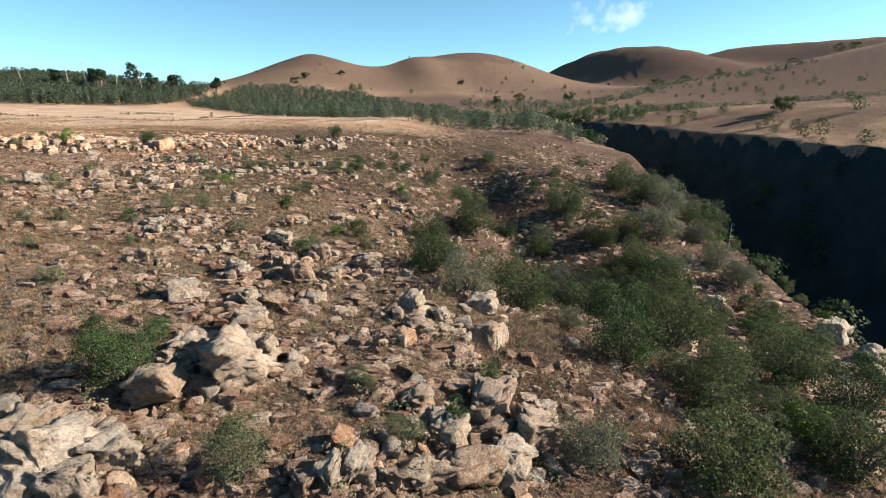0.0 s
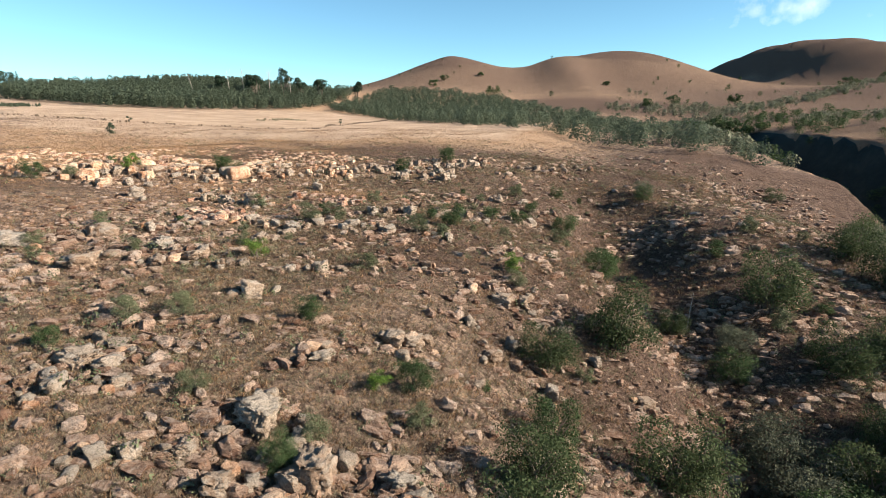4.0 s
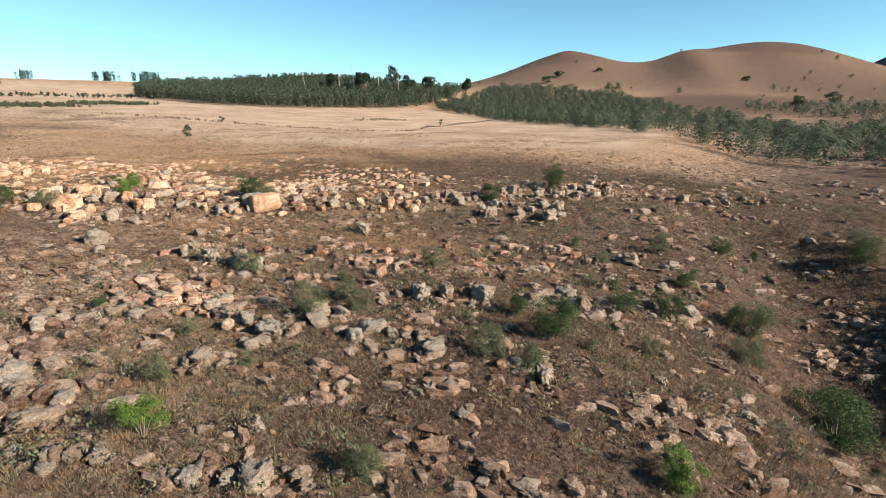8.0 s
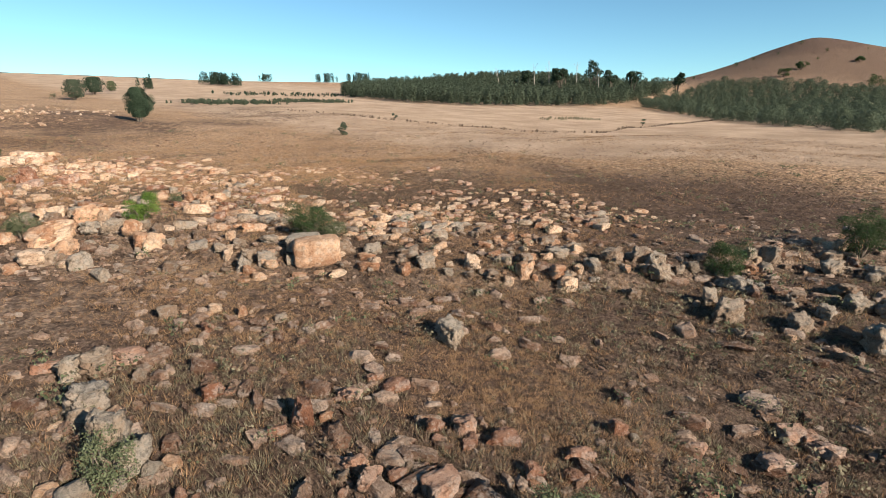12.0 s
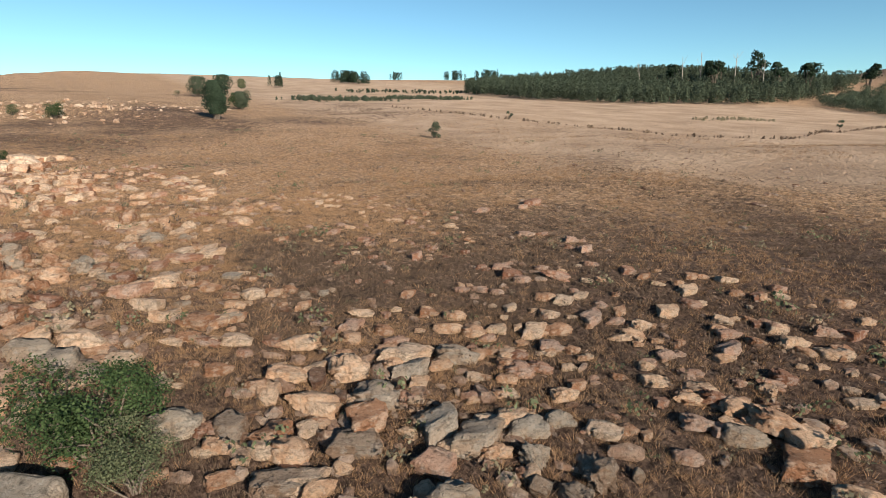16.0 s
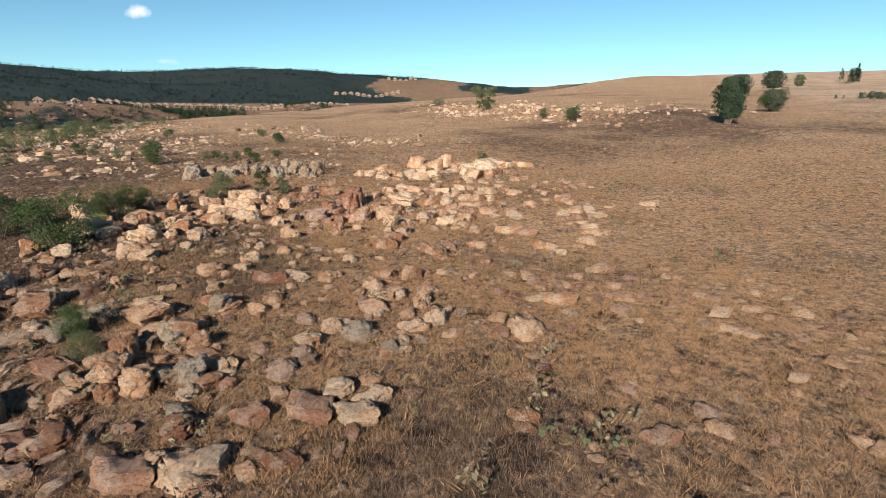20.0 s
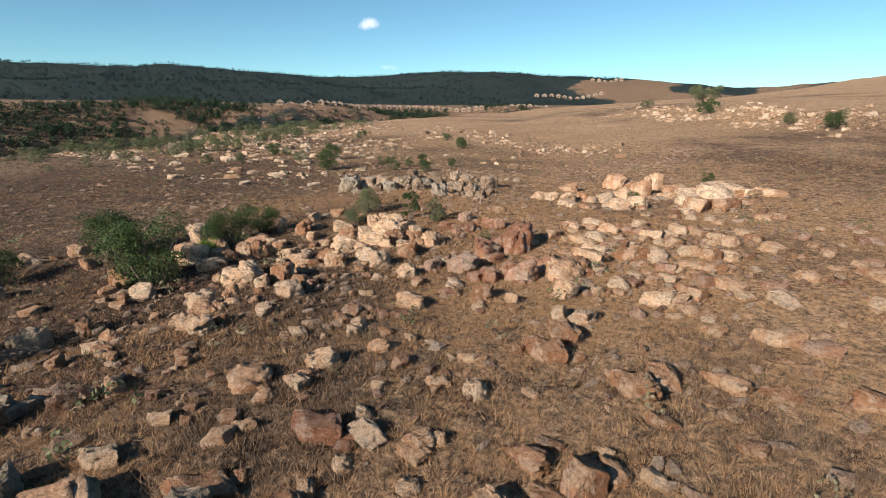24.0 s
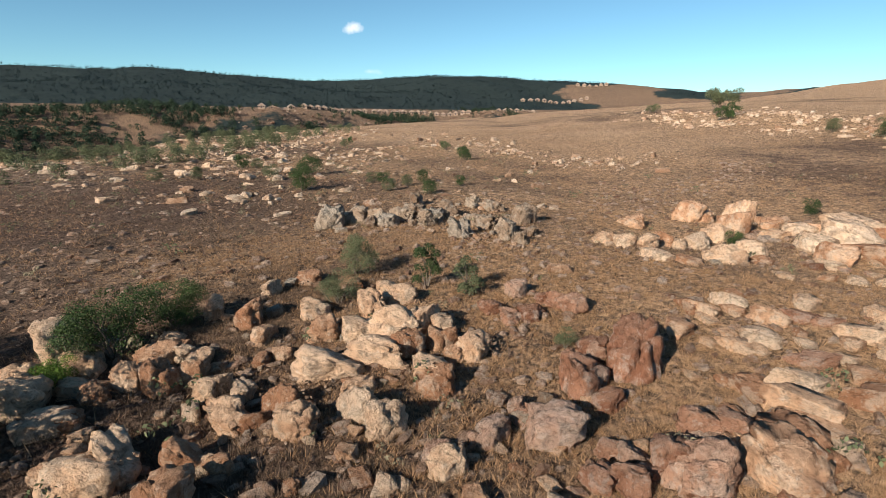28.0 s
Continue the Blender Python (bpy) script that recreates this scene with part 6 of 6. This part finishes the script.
tree("sapling", 807, -120.0, 145.0, 1.6, 1.3, 6, 500, 0.09, WATTLE, "small sapling beside the furrow", 0.06)
tree("sapling", 808, -86.0, 206.0, 2.0, 1.6, 6, 500, 0.1, WATTLE, "small sapling near the thicket", 0.06)
tree("sapling", 809, -224.0, 93.0, 2.2, 2.6, 6, 500, 0.12, SCRUB, "yellowish small bush on the plain", 0.06)
tree("thorn_tree", 810, -166.0, 41.5, 4.6, 7.4, 22, 3000, 0.12, LEAF_OLIVE, "spreading wind-bent thorn tree over pale rocks", 0.35, 0.4)
tree("thorn_tree", 811, -160.0, 44.0, 2.6, 4.2, 14, 1700, 0.11, LEAF_DARK, "low dark tree beside pale rocks", 0.2)
tree("thorn_tree", 812, 115.0, 188.0, 5.0, 9.5, 20, 2200, 0.22, LEAF_DARK, "broad dark tree on the slope beyond the gorge", 0.1)
for k, (x, y, high) in enumerate([(397, 643, 9), (420, 601, 10), (440, 610, 9), (313, 640, 10), (205, 540, 8), (272, 634, 8), (44, 448, 6), (64, 466, 7), (102, 451, 7), (61, 276, 6), (68, 270, 7), (55, 282, 7), (32, 195, 5), (-77, 497, 9), (-135, 556, 6), (-139, 529, 6), (-105, 591, 5), (19, 597, 5)]):
    tree("thorn_tree", 830 + k, x, y, high, high * 1.5, 18, 1700, 0.27, LEAF_DARK, "dark rounded tree in the hill grassland", 0.1)


def bare_tree(seed, x, y, high, label="tall bleached dead tree above the plantation"):
    """A dead trunk with a few bleached limbs."""
    rng = np.random.default_rng(seed)
    base = tagged(new("dead_tree"), label, "tree", "dead trees")
    base.matrix_basis = Matrix.Translation((x, y, float(land(x, y))))
    lean = rng.normal(size=2) * 0.05 * high
    v, f = tube([(0, 0, -0.5), (lean[0] * 0.4, lean[1] * 0.4, high * 0.5), (lean[0], lean[1], high)], [0.016 * high, 0.011 * high, 0.004 * high], 7)
    child("trunk", mesh_of("trunk", v, f, DEAD_WOOD), base)
    for _ in range(5):
        h, a = rng.uniform(0.45, 0.9), rng.uniform(0, 6.28)
        r = high * rng.uniform(0.08, 0.16)
        start = (lean[0] * h, lean[1] * h, high * h)
        v, f = tube([start, (start[0] + r * 0.6 * math.cos(a), start[1] + r * 0.6 * math.sin(a), start[2] + r * 0.5), (start[0] + r * math.cos(a), start[1] + r * math.sin(a), start[2] + r * 1.2)], [0.006 * high, 0.004 * high, 0.002 * high], 5)
        child("limb", mesh_of("limb", v, f, DEAD_WOOD), base)


for k, (x, y, high) in enumerate([(-232, 367, 21), (-240, 362, 19), (-226, 374, 17), (-219, 379, 20), (-205, 383, 17), (-260, 350, 16)]):
    bare_tree(860 + k, x, y, high)
for k, (x, y, high) in enumerate([(22.8, 59.8, 4.6), (34.6, 63.6, 3.6), (8.6, 63.2, 3.0)]):
    bare_tree(870 + k, x, y, high, "bleached bare tree among the bushes of the slope")
for k, (x, y, high) in enumerate([(-212, 388, 22), (-222, 366, 17), (-228, 372, 17), (-200, 390, 17), (-190, 400, 17), (-246, 362, 15), (-170, 420, 16)]):
    tree("gum_tree", 880 + k, x, y, high, high * 0.55, 14, 900, 0.55, NEEDLES, "tall gum tree rising above the plantation", 0.5)


# ---- the village ----
ROOF = plain_material("pale_roof", (0.26, 0.21, 0.18), (0.44, 0.37, 0.32), 2.0, 0.7)
WALL = plain_material("rendered_wall", (0.22, 0.16, 0.12), (0.34, 0.26, 0.2), 2.0)
DARK_GLASS = plain_material("dark_opening", (0.02, 0.02, 0.025), (0.04, 0.04, 0.05), 2.0, 0.3)


def box(x0, x1, y0, y1, z0, z1):
    v = [(a, b, c) for a in (x0, x1) for b in (y0, y1) for c in (z0, z1)]
    return np.array(v), np.array([(0, 1, 3, 2), (4, 6, 7, 5), (0, 4, 5, 1), (2, 3, 7, 6), (0, 2, 6, 4), (1, 5, 7, 3)])


def cottage():
    base = tagged(new("cottage"), "small pale cottage with a pitched roof in a row", "house", "cottages in rows")
    v = np.array([(a, b, c) for b in (-3.0, 3.0) for a, c in ((-2.4, -1.5), (2.4, -1.5), (2.4, 2.0), (0.0, 3.7), (0.0, 3.7), (-2.4, 2.0))])
    f = np.array([(0, 1, 2, 5), (5, 2, 3, 4), (6, 7, 8, 11), (11, 8, 9, 10), (0, 1, 7, 6), (1, 2, 8, 7), (5, 0, 6, 11)])
    child("wall", mesh_of("wall", v, f, WALL, False), base)
    v = np.array([(a, b, c) for b in (-3.4, 3.4) for a, c in ((-3.0, 1.8), (0, 3.9), (3.0, 1.8), (2.8, 1.6), (0, 3.6), (-2.8, 1.6))])
    f = np.array([(0, 1, 7, 6), (1, 2, 8, 7), (2, 3, 9, 8), (5, 0, 6, 11), (4, 3, 9, 10), (5, 4, 10, 11), (0, 1, 4, 5), (1, 2, 3, 4), (6, 7, 10, 11), (7, 8, 9, 10)])
    child("roof", mesh_of("roof", v, f, ROOF, False), base)
    child("door", mesh_of("door", *box(-0.5, 0.5, 2.98, 3.06, 0, 1.9), DARK_GLASS, False), base)
    for a in (-1.6, 1.6):
        child("window", mesh_of("window", *box(a - 0.45, a + 0.45, 2.98, 3.06, 0.7, 1.6), DARK_GLASS, False), base)
    return base


def village():
    first = cottage()
    rng = np.random.default_rng(77)
    rows = [((-282, -306), (-322, -330), 5, 1.0), ((-335, -331), (-430, -362), 11, 1.0), ((-440, -360), (-496, -350), 8, 1.0), ((-502, -348), (-530, -306), 8, 1.0), ((-590, -310), (-650, -300), 7, 1.0), ((-900, -478), (-1090, -452), 11, 1.5), ((-1180, -520), (-1320, -520), 6, 1.6)]
    done = False
    for (ax, ay), (bx, by), count, scale in rows:
        for k in range(count):
            t = k / (count - 1)
            x, y = ax + (bx - ax) * t + rng.normal() * 0.8, ay + (by - ay) * t + rng.normal() * 0.8
            face = math.degrees(math.atan2(-(-57 - x), 67 - y)) + rng.uniform(-12, 12)
            m = Matrix.Translation((x, y, float(land(x, y)))) @ pose(0, 0, 0, 0, 0, face)
            ob = copy_thing(first, m) if done else first
            ob.matrix_basis = m @ Matrix.Diagonal((scale, scale, scale, 1))
            done = True


village()
# pale crags on the far wall of the gorge
rng = np.random.default_rng(78)
x, y = scatter(rng, 46000, -560, -40, -420, -60)
s = beyond(x, y)
band = np.exp(-(((s - 192 - 12 * grain(x, y, 60, 99)) / 20) ** 2) ** 2) + 0.7 * np.exp(-(((s - 150 - 20 * grain(x, y, 50, 100)) / 9) ** 2))
keep = (s > 50) & (s < 228) & (rng.uniform(0, 1, len(x)) < (0.04 + 0.30 * band) * np.clip(0.35 + 0.8 * grain(x, y, 40, 96) + 0.5 * grain(x, y, 12, 97), 0, 1))
ob = gathered("gorge_crags", stone_groups(rng, x[keep], y[keep], 0.6 + 2.6 * rng.uniform(0, 1, int(keep.sum())) ** 2, 9.0), LOOSE_STONE, False)
tagged(ob, "pale crags on the far wall of the gorge", "rocks", kind="stuff")
